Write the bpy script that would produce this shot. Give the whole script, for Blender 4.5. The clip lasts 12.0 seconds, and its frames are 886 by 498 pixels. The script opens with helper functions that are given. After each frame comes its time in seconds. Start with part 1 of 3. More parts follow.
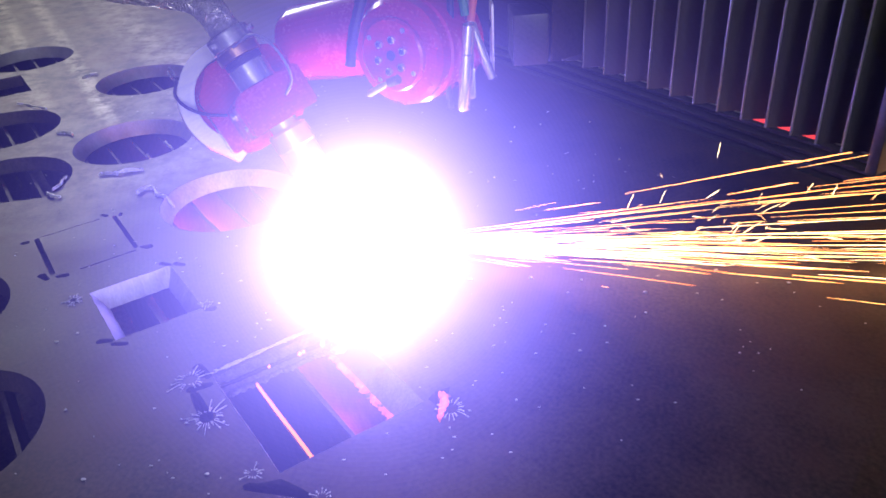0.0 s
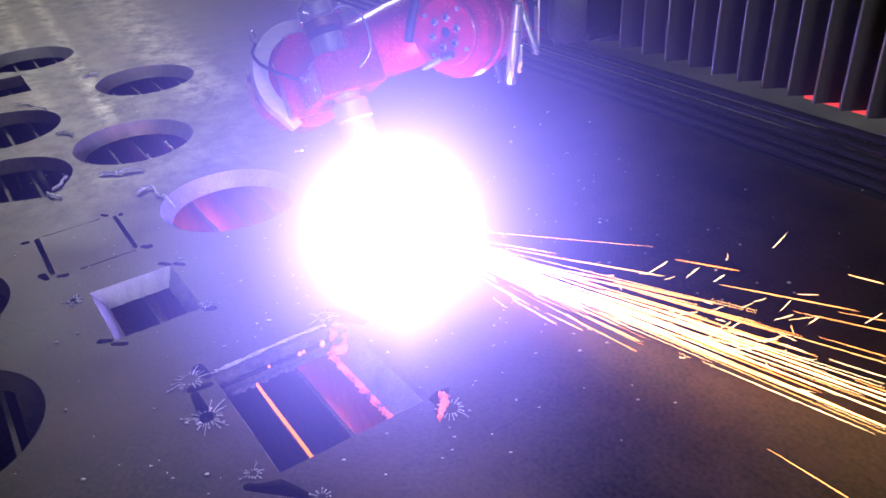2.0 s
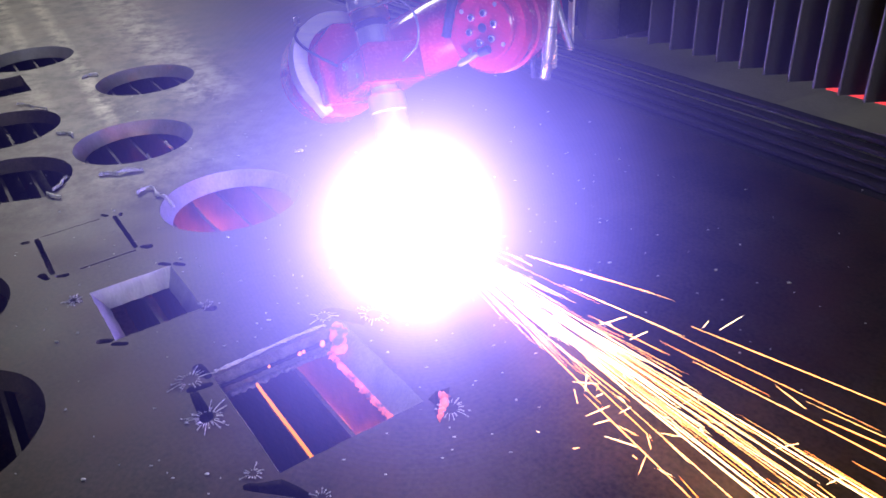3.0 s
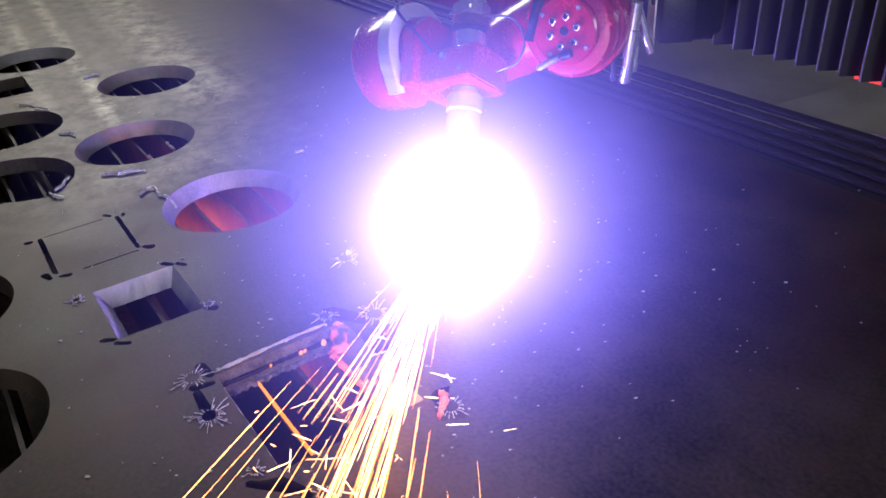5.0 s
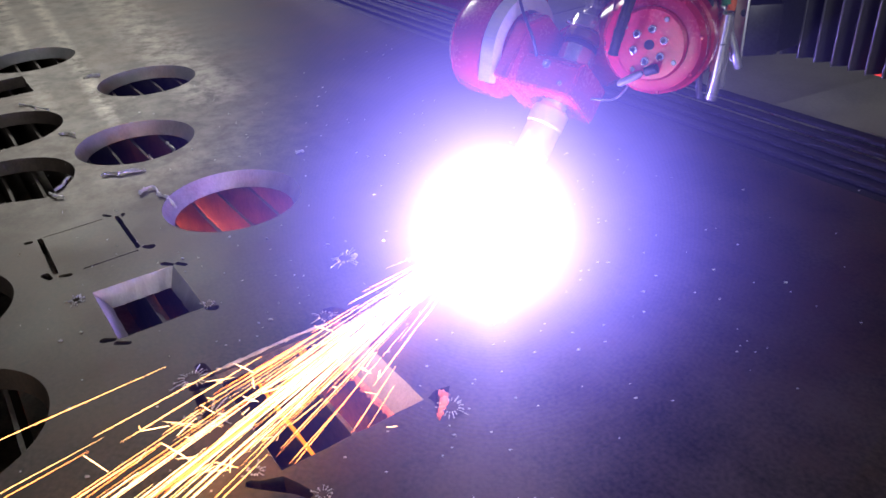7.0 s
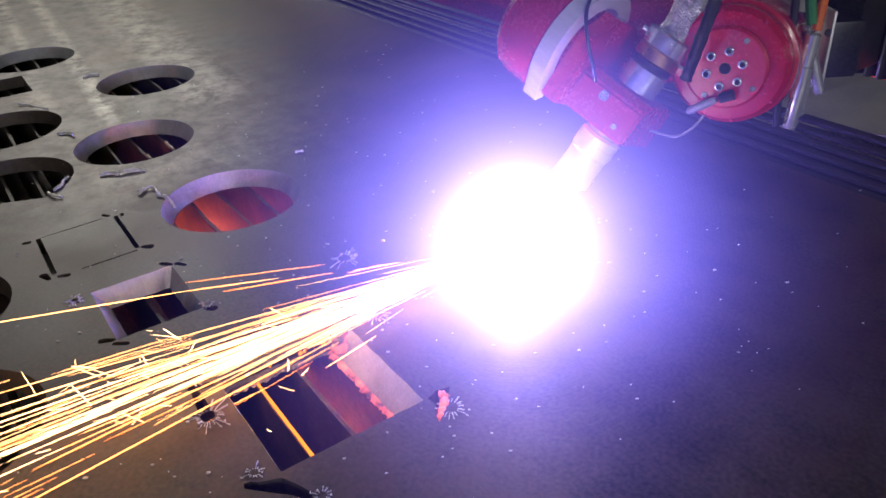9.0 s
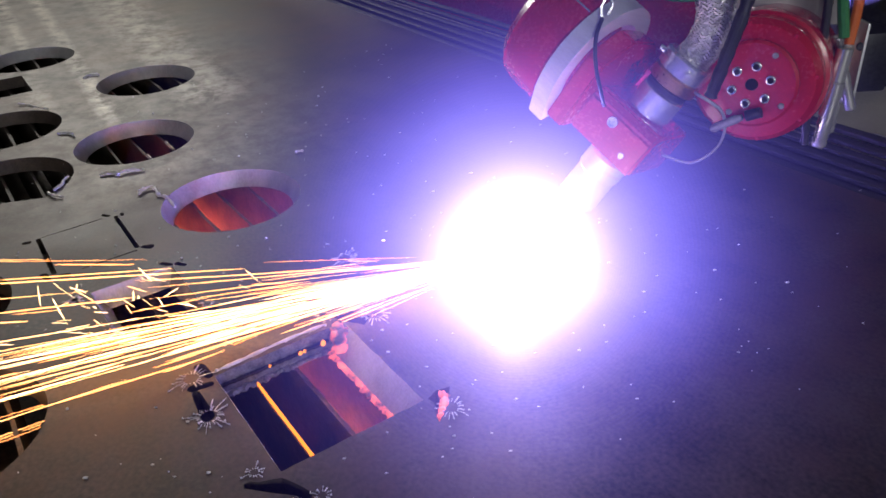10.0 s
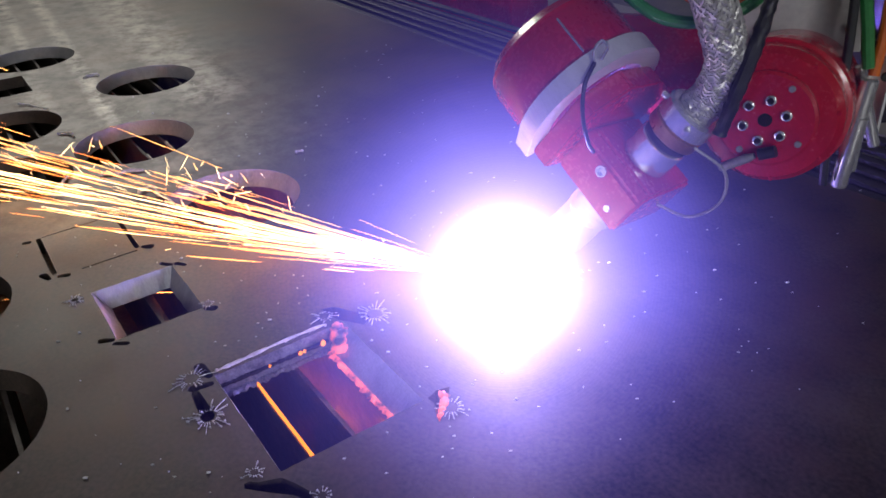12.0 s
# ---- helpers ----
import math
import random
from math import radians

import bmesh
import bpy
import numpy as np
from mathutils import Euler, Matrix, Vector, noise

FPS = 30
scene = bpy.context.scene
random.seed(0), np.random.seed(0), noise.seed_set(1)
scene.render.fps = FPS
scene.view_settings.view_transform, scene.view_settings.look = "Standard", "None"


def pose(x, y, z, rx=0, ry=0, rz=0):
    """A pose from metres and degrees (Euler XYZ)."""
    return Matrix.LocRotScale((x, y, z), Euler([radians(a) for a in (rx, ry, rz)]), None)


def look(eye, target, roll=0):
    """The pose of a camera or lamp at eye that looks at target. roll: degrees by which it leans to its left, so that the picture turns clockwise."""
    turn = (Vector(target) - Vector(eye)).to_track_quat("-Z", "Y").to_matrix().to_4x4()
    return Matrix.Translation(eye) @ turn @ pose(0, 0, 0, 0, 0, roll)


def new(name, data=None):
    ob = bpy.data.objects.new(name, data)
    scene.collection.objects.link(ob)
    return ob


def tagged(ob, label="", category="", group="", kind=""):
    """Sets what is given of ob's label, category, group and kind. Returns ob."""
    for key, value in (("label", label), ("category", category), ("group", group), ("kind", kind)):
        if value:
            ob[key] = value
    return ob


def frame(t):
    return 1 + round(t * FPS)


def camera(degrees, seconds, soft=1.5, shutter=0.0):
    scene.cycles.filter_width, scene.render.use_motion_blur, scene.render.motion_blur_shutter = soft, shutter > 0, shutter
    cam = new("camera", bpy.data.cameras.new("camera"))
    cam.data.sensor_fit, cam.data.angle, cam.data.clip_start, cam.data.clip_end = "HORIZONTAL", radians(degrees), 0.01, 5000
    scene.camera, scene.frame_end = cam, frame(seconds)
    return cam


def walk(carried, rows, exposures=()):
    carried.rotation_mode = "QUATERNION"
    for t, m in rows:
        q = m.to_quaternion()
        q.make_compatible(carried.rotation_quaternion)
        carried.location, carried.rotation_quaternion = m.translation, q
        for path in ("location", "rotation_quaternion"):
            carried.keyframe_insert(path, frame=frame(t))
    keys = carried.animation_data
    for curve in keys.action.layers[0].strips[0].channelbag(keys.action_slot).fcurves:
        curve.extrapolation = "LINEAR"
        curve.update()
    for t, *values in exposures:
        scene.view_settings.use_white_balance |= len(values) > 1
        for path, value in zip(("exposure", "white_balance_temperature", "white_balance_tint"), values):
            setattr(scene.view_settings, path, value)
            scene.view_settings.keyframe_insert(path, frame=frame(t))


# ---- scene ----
# The camera stands on a support at the table; focus breathing moves it by a few millimetres.
EYE, PITCH, ROLL = Vector((0.0, 0.0, 0.759)), radians(30.81), -3.38
AHEAD = Vector((0.0, math.cos(PITCH), -math.sin(PITCH)))
cam = camera(59.2, 12.0, soft=1.7)


def stand(shift):
    eye = EYE + AHEAD * shift
    return look(eye, eye + AHEAD, ROLL)


walk(cam, [(0.0, stand(0.006)), (3.2, stand(0.006)), (4.8, stand(-0.006)), (7.2, stand(-0.006)), (8.8, stand(0.0)), (12.0, stand(0.0))],
     exposures=[(0.0, 0.14), (3.2, 0.08), (5.0, 0.14), (7.0, 0.20), (9.0, 0.22), (12.0, 0.08)])

# ---- light: a dim shop with a skylight, an added front fill, and the arc itself ----
world = bpy.data.worlds.new("shop_air")
world.use_nodes = True
scene.world = world
world.node_tree.nodes["Background"].inputs[0].default_value = (0.55, 0.6, 0.7, 1)
world.node_tree.nodes["Background"].inputs[1].default_value = 0.02
scene.cycles.transparent_max_bounces = 400

SKY_LAMP = bpy.data.lights.new("skylight", "AREA")
SKY_LAMP.shape, SKY_LAMP.size, SKY_LAMP.size_y = "RECTANGLE", 2.6, 1.2
SKY_LAMP.energy, SKY_LAMP.color = 92, (1.0, 0.96, 0.89)
skylight = new("skylight", SKY_LAMP)
skylight.matrix_world = look((-3.0, 6.6, 3.0), (-0.8, 2.3, 0.0))

# unseen fill lamp added behind the camera to brighten the robot's near faces
FRONT_FILL = bpy.data.lights.new("front_fill", "AREA")
FRONT_FILL.shape, FRONT_FILL.size, FRONT_FILL.size_y = "RECTANGLE", 3.6, 1.8
FRONT_FILL.energy, FRONT_FILL.color = 190, (0.96, 0.97, 1.0)
front_fill = new("front_fill", FRONT_FILL)
front_fill.matrix_world = look((1.2, -5.9, 1.70), (0.4, 1.2, 0.35))

# ---- directions of the table: u along its slats, v across them ----
TURN = -57.0
E1 = Vector((math.cos(radians(TURN)), math.sin(radians(TURN)), 0))
E2 = Vector((-E1.y, E1.x, 0))
TABLE = pose(0, 0, 0, 0, 0, TURN)
R = 0.15                       # hole radius
THICK = 0.036                  # plate thickness
RING = Vector((-0.0102, 1.2073, 0.0))    # centre of the hole being cut
RING_R = 0.1433


def uv(u, v, z=0.0):
    return E1 * u + E2 * v + Vector((0, 0, z))


# ---- materials ----
def nodes_of(name):
    m = bpy.data.materials.new(name)
    m.use_nodes = True
    return m, m.node_tree.nodes, m.node_tree.links, m.node_tree.nodes["Principled BSDF"]


def surface(name, dark, light, rough=(0.35, 0.6), metal=0.0, scale=12.0, fine=160.0, bump=0.15, coat=0.0, stretch=(1, 1, 1), contrast=(0.35, 0.65)):
    """Two colours mixed by coarse and fine noise; roughness and relief vary with them."""
    m, n, l, b = nodes_of(name)
    tc = n.new("ShaderNodeTexCoord")
    mp = n.new("ShaderNodeMapping")
    mp.inputs["Scale"].default_value = stretch
    l.new(tc.outputs["Object"], mp.inputs["Vector"])
    a = n.new("ShaderNodeTexNoise")
    a.inputs["Scale"].default_value, a.inputs["Detail"].default_value, a.inputs["Roughness"].default_value = scale, 8, 0.65
    f = n.new("ShaderNodeTexNoise")
    f.inputs["Scale"].default_value, f.inputs["Detail"].default_value = fine, 4
    for t in (a, f):
        l.new(mp.outputs[0], t.inputs["Vector"])
    mix = n.new("ShaderNodeMath")
    mix.operation = "MULTIPLY_ADD"
    mix.inputs[1].default_value = 0.35
    l.new(f.outputs["Fac"], mix.inputs[0])
    sub = n.new("ShaderNodeMath")
    sub.operation = "MULTIPLY"
    sub.inputs[1].default_value = 0.65
    l.new(a.outputs["Fac"], sub.inputs[0])
    l.new(sub.outputs[0], mix.inputs[2])
    ramp = n.new("ShaderNodeValToRGB")
    ramp.color_ramp.elements[0].position, ramp.color_ramp.elements[1].position = contrast
    ramp.color_ramp.elements[0].color, ramp.color_ramp.elements[1].color = (*dark, 1), (*light, 1)
    l.new(mix.outputs[0], ramp.inputs[0])
    l.new(ramp.outputs[0], b.inputs["Base Color"])
    rr = n.new("ShaderNodeMapRange")
    rr.inputs["To Min"].default_value, rr.inputs["To Max"].default_value = rough
    rr.inputs["From Min"].default_value, rr.inputs["From Max"].default_value = 0.3, 0.7
    l.new(mix.outputs[0], rr.inputs["Value"])
    l.new(rr.outputs[0], b.inputs["Roughness"])
    bp = n.new("ShaderNodeBump")
    bp.inputs["Strength"].default_value, bp.inputs["Distance"].default_value = bump, 0.002
    l.new(mix.outputs[0], bp.inputs["Height"])
    l.new(bp.outputs[0], b.inputs["Normal"])
    b.inputs["Metallic"].default_value = metal
    b.inputs["Coat Weight"].default_value = coat
    return m


def glow(name, inner, strength, outer=None):
    """A thing that gives off light; pieces vary between two colours."""
    m, n, l, b = nodes_of(name)
    n.remove(b)
    e = n.new("ShaderNodeEmission")
    e.inputs["Strength"].default_value = strength
    if outer:
        g = n.new("ShaderNodeNewGeometry")
        ramp = n.new("ShaderNodeValToRGB")
        ramp.color_ramp.elements[0].color, ramp.color_ramp.elements[1].color = (*outer, 1), (*inner, 1)
        l.new(g.outputs["Random Per Island"], ramp.inputs[0])
        l.new(ramp.outputs[0], e.inputs["Color"])
    else:
        e.inputs["Color"].default_value = (*inner, 1)
    l.new(e.outputs[0], n["Material Output"].inputs["Surface"])
    return m


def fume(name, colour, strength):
    """Clear shell with light of its own, softly uneven, for the lens glare round the arc."""
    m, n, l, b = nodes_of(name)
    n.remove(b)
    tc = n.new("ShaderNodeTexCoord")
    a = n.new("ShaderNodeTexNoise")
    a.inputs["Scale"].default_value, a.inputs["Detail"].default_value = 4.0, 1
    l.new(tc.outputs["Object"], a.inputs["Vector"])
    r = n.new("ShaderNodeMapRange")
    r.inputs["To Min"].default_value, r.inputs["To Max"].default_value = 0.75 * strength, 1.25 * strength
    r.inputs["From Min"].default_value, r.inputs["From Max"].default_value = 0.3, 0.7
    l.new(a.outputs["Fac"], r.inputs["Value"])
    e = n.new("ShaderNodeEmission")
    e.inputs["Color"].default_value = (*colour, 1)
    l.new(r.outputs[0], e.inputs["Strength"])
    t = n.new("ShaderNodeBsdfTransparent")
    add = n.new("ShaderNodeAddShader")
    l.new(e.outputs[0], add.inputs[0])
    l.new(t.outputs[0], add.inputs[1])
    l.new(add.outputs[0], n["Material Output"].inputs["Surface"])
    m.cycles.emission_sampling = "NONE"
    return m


def plate_steel():
    """Mill-scaled plate: brown-grey scale, two chalky drag marks along u and paler rubbed patches with some sheen put
    into their colour.
    """
    m = surface("mill_scale_steel", (0.017, 0.014, 0.0125), (0.095, 0.075, 0.060), (0.38, 0.62), 0.2, 4.2, 140.0, 0.16, contrast=(0.40, 0.61))
    n, l = m.node_tree.nodes, m.node_tree.links
    b = n["Principled BSDF"]
    base = b.inputs["Base Color"].links[0].from_socket
    tc = n.new("ShaderNodeTexCoord")
    sep = n.new("ShaderNodeSeparateXYZ")
    l.new(tc.outputs["Object"], sep.inputs[0])
    grain = n.new("ShaderNodeTexNoise")
    grain.inputs["Scale"].default_value, grain.inputs["Detail"].default_value, grain.inputs["Roughness"].default_value = 13, 10, 0.72
    l.new(tc.outputs["Object"], grain.inputs["Vector"])
    slant = n.new("ShaderNodeMath")
    slant.operation = "MULTIPLY_ADD"
    slant.inputs[1].default_value = 0.071
    l.new(sep.outputs["X"], slant.inputs[0])
    l.new(sep.outputs["Y"], slant.inputs[2])
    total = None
    # first two are chalk bands; wide patches carry part of the sheen as colour
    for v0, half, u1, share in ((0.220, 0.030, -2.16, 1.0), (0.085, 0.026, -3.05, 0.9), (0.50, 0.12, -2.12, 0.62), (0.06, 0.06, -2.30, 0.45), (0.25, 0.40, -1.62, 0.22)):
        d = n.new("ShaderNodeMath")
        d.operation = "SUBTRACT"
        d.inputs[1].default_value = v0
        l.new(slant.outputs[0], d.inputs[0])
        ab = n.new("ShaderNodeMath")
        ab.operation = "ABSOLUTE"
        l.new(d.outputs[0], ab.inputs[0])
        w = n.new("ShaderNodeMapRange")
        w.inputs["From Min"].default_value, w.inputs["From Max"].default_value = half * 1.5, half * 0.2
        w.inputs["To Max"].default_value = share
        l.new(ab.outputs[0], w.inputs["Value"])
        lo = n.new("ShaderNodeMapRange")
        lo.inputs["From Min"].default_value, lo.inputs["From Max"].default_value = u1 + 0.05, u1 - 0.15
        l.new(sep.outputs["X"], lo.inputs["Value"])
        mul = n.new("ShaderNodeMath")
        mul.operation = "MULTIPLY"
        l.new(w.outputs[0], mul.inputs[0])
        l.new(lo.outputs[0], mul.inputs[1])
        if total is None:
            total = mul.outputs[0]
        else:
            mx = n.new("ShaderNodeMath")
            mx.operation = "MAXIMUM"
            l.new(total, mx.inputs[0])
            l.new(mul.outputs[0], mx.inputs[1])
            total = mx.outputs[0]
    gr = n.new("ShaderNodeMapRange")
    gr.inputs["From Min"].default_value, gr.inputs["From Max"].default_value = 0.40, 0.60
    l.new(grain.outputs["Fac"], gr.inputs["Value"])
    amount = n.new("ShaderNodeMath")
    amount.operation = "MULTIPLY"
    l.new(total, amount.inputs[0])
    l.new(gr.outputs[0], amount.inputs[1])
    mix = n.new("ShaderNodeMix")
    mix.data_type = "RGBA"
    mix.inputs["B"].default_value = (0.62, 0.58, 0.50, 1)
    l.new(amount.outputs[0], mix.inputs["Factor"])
    rust = n.new("ShaderNodeTexNoise")
    rust.inputs["Scale"].default_value, rust.inputs["Detail"].default_value, rust.inputs["Roughness"].default_value = 2.4, 9, 0.7
    l.new(tc.outputs["Object"], rust.inputs["Vector"])
    rr2 = n.new("ShaderNodeMapRange")
    rr2.inputs["From Min"].default_value, rr2.inputs["From Max"].default_value, rr2.inputs["To Max"].default_value = 0.47, 0.66, 0.75
    l.new(rust.outputs["Fac"], rr2.inputs["Value"])
    brown = n.new("ShaderNodeMix")
    brown.data_type = "RGBA"
    brown.inputs["B"].default_value = (0.088, 0.047, 0.029, 1)
    l.new(rr2.outputs[0], brown.inputs["Factor"])
    l.new(base, brown.inputs["A"])
    l.new(brown.outputs["Result"], mix.inputs["A"])
    l.new(mix.outputs["Result"], b.inputs["Base Color"])
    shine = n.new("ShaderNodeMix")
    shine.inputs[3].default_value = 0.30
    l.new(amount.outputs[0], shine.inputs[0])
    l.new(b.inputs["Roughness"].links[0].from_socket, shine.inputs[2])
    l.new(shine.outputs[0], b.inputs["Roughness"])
    return m


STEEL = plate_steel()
# darker brown cut face for the old holes and the kerf leads
DARK_CUT = surface("dark_cut_face", (0.022, 0.016, 0.013), (0.095, 0.07, 0.055), (0.5, 0.75), 0.1, 16, 200, 0.4)
CUT = surface("cut_steel_face", (0.30, 0.30, 0.30), (0.52, 0.52, 0.51), (0.35, 0.55), 0.3, 20, 300, 0.25, stretch=(1, 1, 0.15))
SLAT = surface("burnt_slat_steel", (0.03, 0.025, 0.022), (0.16, 0.13, 0.11), (0.5, 0.8), 0.1, 14, 120, 0.5)
SLAG = surface("grey_slag", (0.45, 0.45, 0.46), (0.85, 0.85, 0.85), (0.25, 0.5), 0.1, 60, 300, 0.4)
RED = surface("red_enamel", (0.40, 0.009, 0.022), (0.54, 0.015, 0.036), (0.20, 0.32), 0.0, 7, 180, 0.05, coat=0.7)
STEEL_BRIGHT = surface("brushed_aluminium", (0.62, 0.62, 0.62), (0.8, 0.8, 0.8), (0.3, 0.45), 0.35, 15, 260, 0.12, stretch=(1, 1, 6))
CHROME = surface("polished_steel", (0.66, 0.66, 0.67), (0.82, 0.82, 0.82), (0.14, 0.28), 0.75, 20, 200, 0.04)
BRASS = surface("worn_brass", (0.45, 0.27, 0.13), (0.62, 0.4, 0.2), (0.25, 0.4), 0.9, 20, 200, 0.08)
COPPER_CUP = surface("sooty_nozzle_steel", (0.38, 0.36, 0.34), (0.62, 0.6, 0.58), (0.3, 0.5), 0.7, 20, 200, 0.15)
BRAID = surface("braided_wire", (0.4, 0.39, 0.37), (0.75, 0.74, 0.71), (0.28, 0.45), 0.5, 90, 400, 0.4)
RUBBER = surface("black_rubber", (0.012, 0.012, 0.014), (0.035, 0.035, 0.04), (0.4, 0.65), 0.0, 20, 200, 0.2)
BELLOWS = surface("black_bellows_cloth", (0.008, 0.008, 0.011), (0.022, 0.022, 0.028), (0.6, 0.8), 0.0, 9, 240, 0.25)
# fold edges are a paler grey than the cloth
FOLD_EDGE = surface("grey_bellows_edge", (0.10, 0.10, 0.115), (0.17, 0.17, 0.19), (0.45, 0.65), 0.0, 20, 240, 0.1)
PAINT_BLACK = surface("black_machine_paint", (0.012, 0.012, 0.015), (0.04, 0.04, 0.045), (0.3, 0.5), 0.2, 10, 160, 0.1)
GREY_SHEET = surface("galvanised_sheet", (0.34, 0.33, 0.32), (0.47, 0.46, 0.44), (0.4, 0.6), 0.1, 6, 120, 0.1)
GREEN = surface("green_cable", (0.02, 0.16, 0.04), (0.04, 0.24, 0.07), (0.35, 0.5), 0, 20, 200, 0.1)
ORANGE = surface("orange_cable", (0.6, 0.12, 0.02), (0.75, 0.18, 0.03), (0.35, 0.5), 0, 20, 200, 0.1)
GREY_WIRE = surface("grey_wire", (0.2, 0.2, 0.2), (0.35, 0.35, 0.35), (0.35, 0.5), 0.2, 20, 200, 0.1)
CONCRETE = surface("stained_concrete", (0.12, 0.12, 0.12), (0.28, 0.27, 0.25), (0.6, 0.85), 0, 1.5, 60, 0.2)
WALL = surface("dusty_painted_wall", (0.2, 0.21, 0.22), (0.32, 0.33, 0.34), (0.6, 0.85), 0, 0.8, 30, 0.1)
RIB = surface("dull_black_rib", (0.008, 0.008, 0.010), (0.022, 0.022, 0.026), (0.55, 0.8), 0.0, 8, 120, 0.2)
# near-black that puts the darkness of holes and gaps into colour
HOLE_SHADE = surface("hole_shade", (0.008, 0.006, 0.006), (0.02, 0.014, 0.014), (0.5, 0.7), 0.2, 30, 200, 0.1)
ARC_CORE = glow("arc_white", (0.30, 0.24, 1.0), 520.0)
# glow given to a red part so it stays bright; no lamp is known there
MARKER = glow("red_marker_glow", (1.0, 0.07, 0.08), 1.0)
HOT_YELLOW = glow("hot_steel_yellow", (1.0, 0.25, 0.02), 1.9)


def hot_metal(name, colour, strength):
    """Dark scale that glows where it is still hot."""
    m, n, l, b = nodes_of(name)
    tc = n.new("ShaderNodeTexCoord")
    a = n.new("ShaderNodeTexNoise")
    a.inputs["Scale"].default_value, a.inputs["Detail"].default_value = 38.0, 5
    l.new(tc.outputs["Object"], a.inputs["Vector"])
    r = n.new("ShaderNodeMapRange")
    r.inputs["From Min"].default_value, r.inputs["From Max"].default_value, r.inputs["To Max"].default_value = 0.40, 0.66, strength
    l.new(a.outputs["Fac"], r.inputs["Value"])
    b.inputs["Base Color"].default_value, b.inputs["Roughness"].default_value = (0.16, 0.12, 0.12, 1), 0.6
    b.inputs["Emission Color"].default_value = (*colour, 1)
    l.new(r.outputs[0], b.inputs["Emission Strength"])
    return m


HOT_RED = hot_metal("hot_steel_red", (1.0, 0.15, 0.07), 1.5)
DROSS = surface("grey_dross", (0.07, 0.07, 0.075), (0.26, 0.26, 0.27), (0.4, 0.65), 0.3, 60, 300, 0.5)
MELT = glow("melt_orange", (1.0, 0.26, 0.08), 16.0)
SPARK = glow("spark_yellow", (1.0, 0.50, 0.16), 6.5, (1.0, 0.20, 0.035))
SPARK_HOT = glow("spark_pale", (1.0, 0.70, 0.36), 8.0, (1.0, 0.40, 0.12))


# ---- mesh helpers ----
def part(name, bm, material, parent=None, label="", smooth=True):
    me = bpy.data.meshes.new(name)
    bmesh.ops.recalc_face_normals(bm, faces=bm.faces)
    bm.to_mesh(me)
    bm.free()
    me.materials.append(material)
    if smooth:
        for p in me.polygons:
            p.use_smooth = True
        me.set_sharp_from_angle(angle=radians(35))
    ob = new(name, me)
    if parent:
        ob.parent = parent
    if label:
        ob["label"] = label
    return ob


def basis(axis):
    z = Vector(axis).normalized()
    x = z.orthogonal().normalized()
    return x, z.cross(x), z


def lathe(profile, base=(0, 0, 0), axis=(0, 0, 1), seg=32, bm=None):
    """Turns (radius, height) pairs about an axis; both ends are capped."""
    bm = bm or bmesh.new()
    x, y, z = basis(axis)
    rings = []
    for r, h in profile:
        rings.append([bm.verts.new(Vector(base) + z * h + (x * math.cos(a) + y * math.sin(a)) * r)
                      for a in (2 * math.pi * i / seg for i in range(seg))])
    for p, q in zip(rings, rings[1:]):
        for i in range(seg):
            bm.faces.new((p[i], p[(i + 1) % seg], q[(i + 1) % seg], q[i]))
    bm.faces.new(rings[0])
    bm.faces.new(rings[-1])
    return bm


def rod_bevel(r, h, b=0.002):
    return [(r - b, 0), (r, b), (r, h - b), (r - b, h)]


def box(size, at=(0, 0, 0), bevel=0.003, m=None, bm=None, seg=2):
    bm2 = bmesh.new()
    bmesh.ops.create_cube(bm2, size=1)
    bmesh.ops.scale(bm2, vec=size, verts=bm2.verts)
    if bevel:
        bmesh.ops.bevel(bm2, geom=bm2.edges[:], offset=bevel, segments=seg, profile=0.6, affect="EDGES")
    bmesh.ops.transform(bm2, matrix=Matrix.Translation(at) @ (m or Matrix()), verts=bm2.verts)
    if bm is None:
        return bm2
    me = bpy.data.meshes.new("scratch")
    bm2.to_mesh(me)
    bm2.free()
    bm.from_mesh(me)
    bpy.data.meshes.remove(me)
    return bm


def smooth_path(points, steps=8):
    p = [Vector(q) for q in points]
    p = [2 * p[0] - p[1]] + p + [2 * p[-1] - p[-2]]
    out = []
    for i in range(1, len(p) - 2):
        for k in range(steps):
            t = k / steps
            out.append(0.5 * ((2 * p[i]) + (p[i + 1] - p[i - 1]) * t + (2 * p[i - 1] - 5 * p[i] + 4 * p[i + 1] - p[i + 2]) * t * t
                              + (3 * p[i] - p[i - 1] - 3 * p[i + 1] + p[i + 2]) * t ** 3))
    return out + [p[-2]]


def tube(points, r, seg=10, steps=8, bm=None, wobble=0.0):
    bm = bm or bmesh.new()
    path = smooth_path(points, steps) if steps else [Vector(q) for q in points]
    x = None
    rings = []
    for i, c in enumerate(path):
        d = (path[min(i + 1, len(path) - 1)] - path[max(i - 1, 0)]).normalized()
        x = d.orthogonal().normalized() if x is None else (x - d * x.dot(d)).normalized()
        y = d.cross(x)
        k = r * (1 + wobble * random.uniform(-1, 1))
        rings.append([bm.verts.new(c + (x * math.cos(a) + y * math.sin(a)) * k) for a in (2 * math.pi * j / seg for j in range(seg))])
    for p, q in zip(rings, rings[1:]):
        for j in range(seg):
            bm.faces.new((p[j], p[(j + 1) % seg], q[(j + 1) % seg], q[j]))
    bm.faces.new(rings[0])
    bm.faces.new(rings[-1])
    return bm


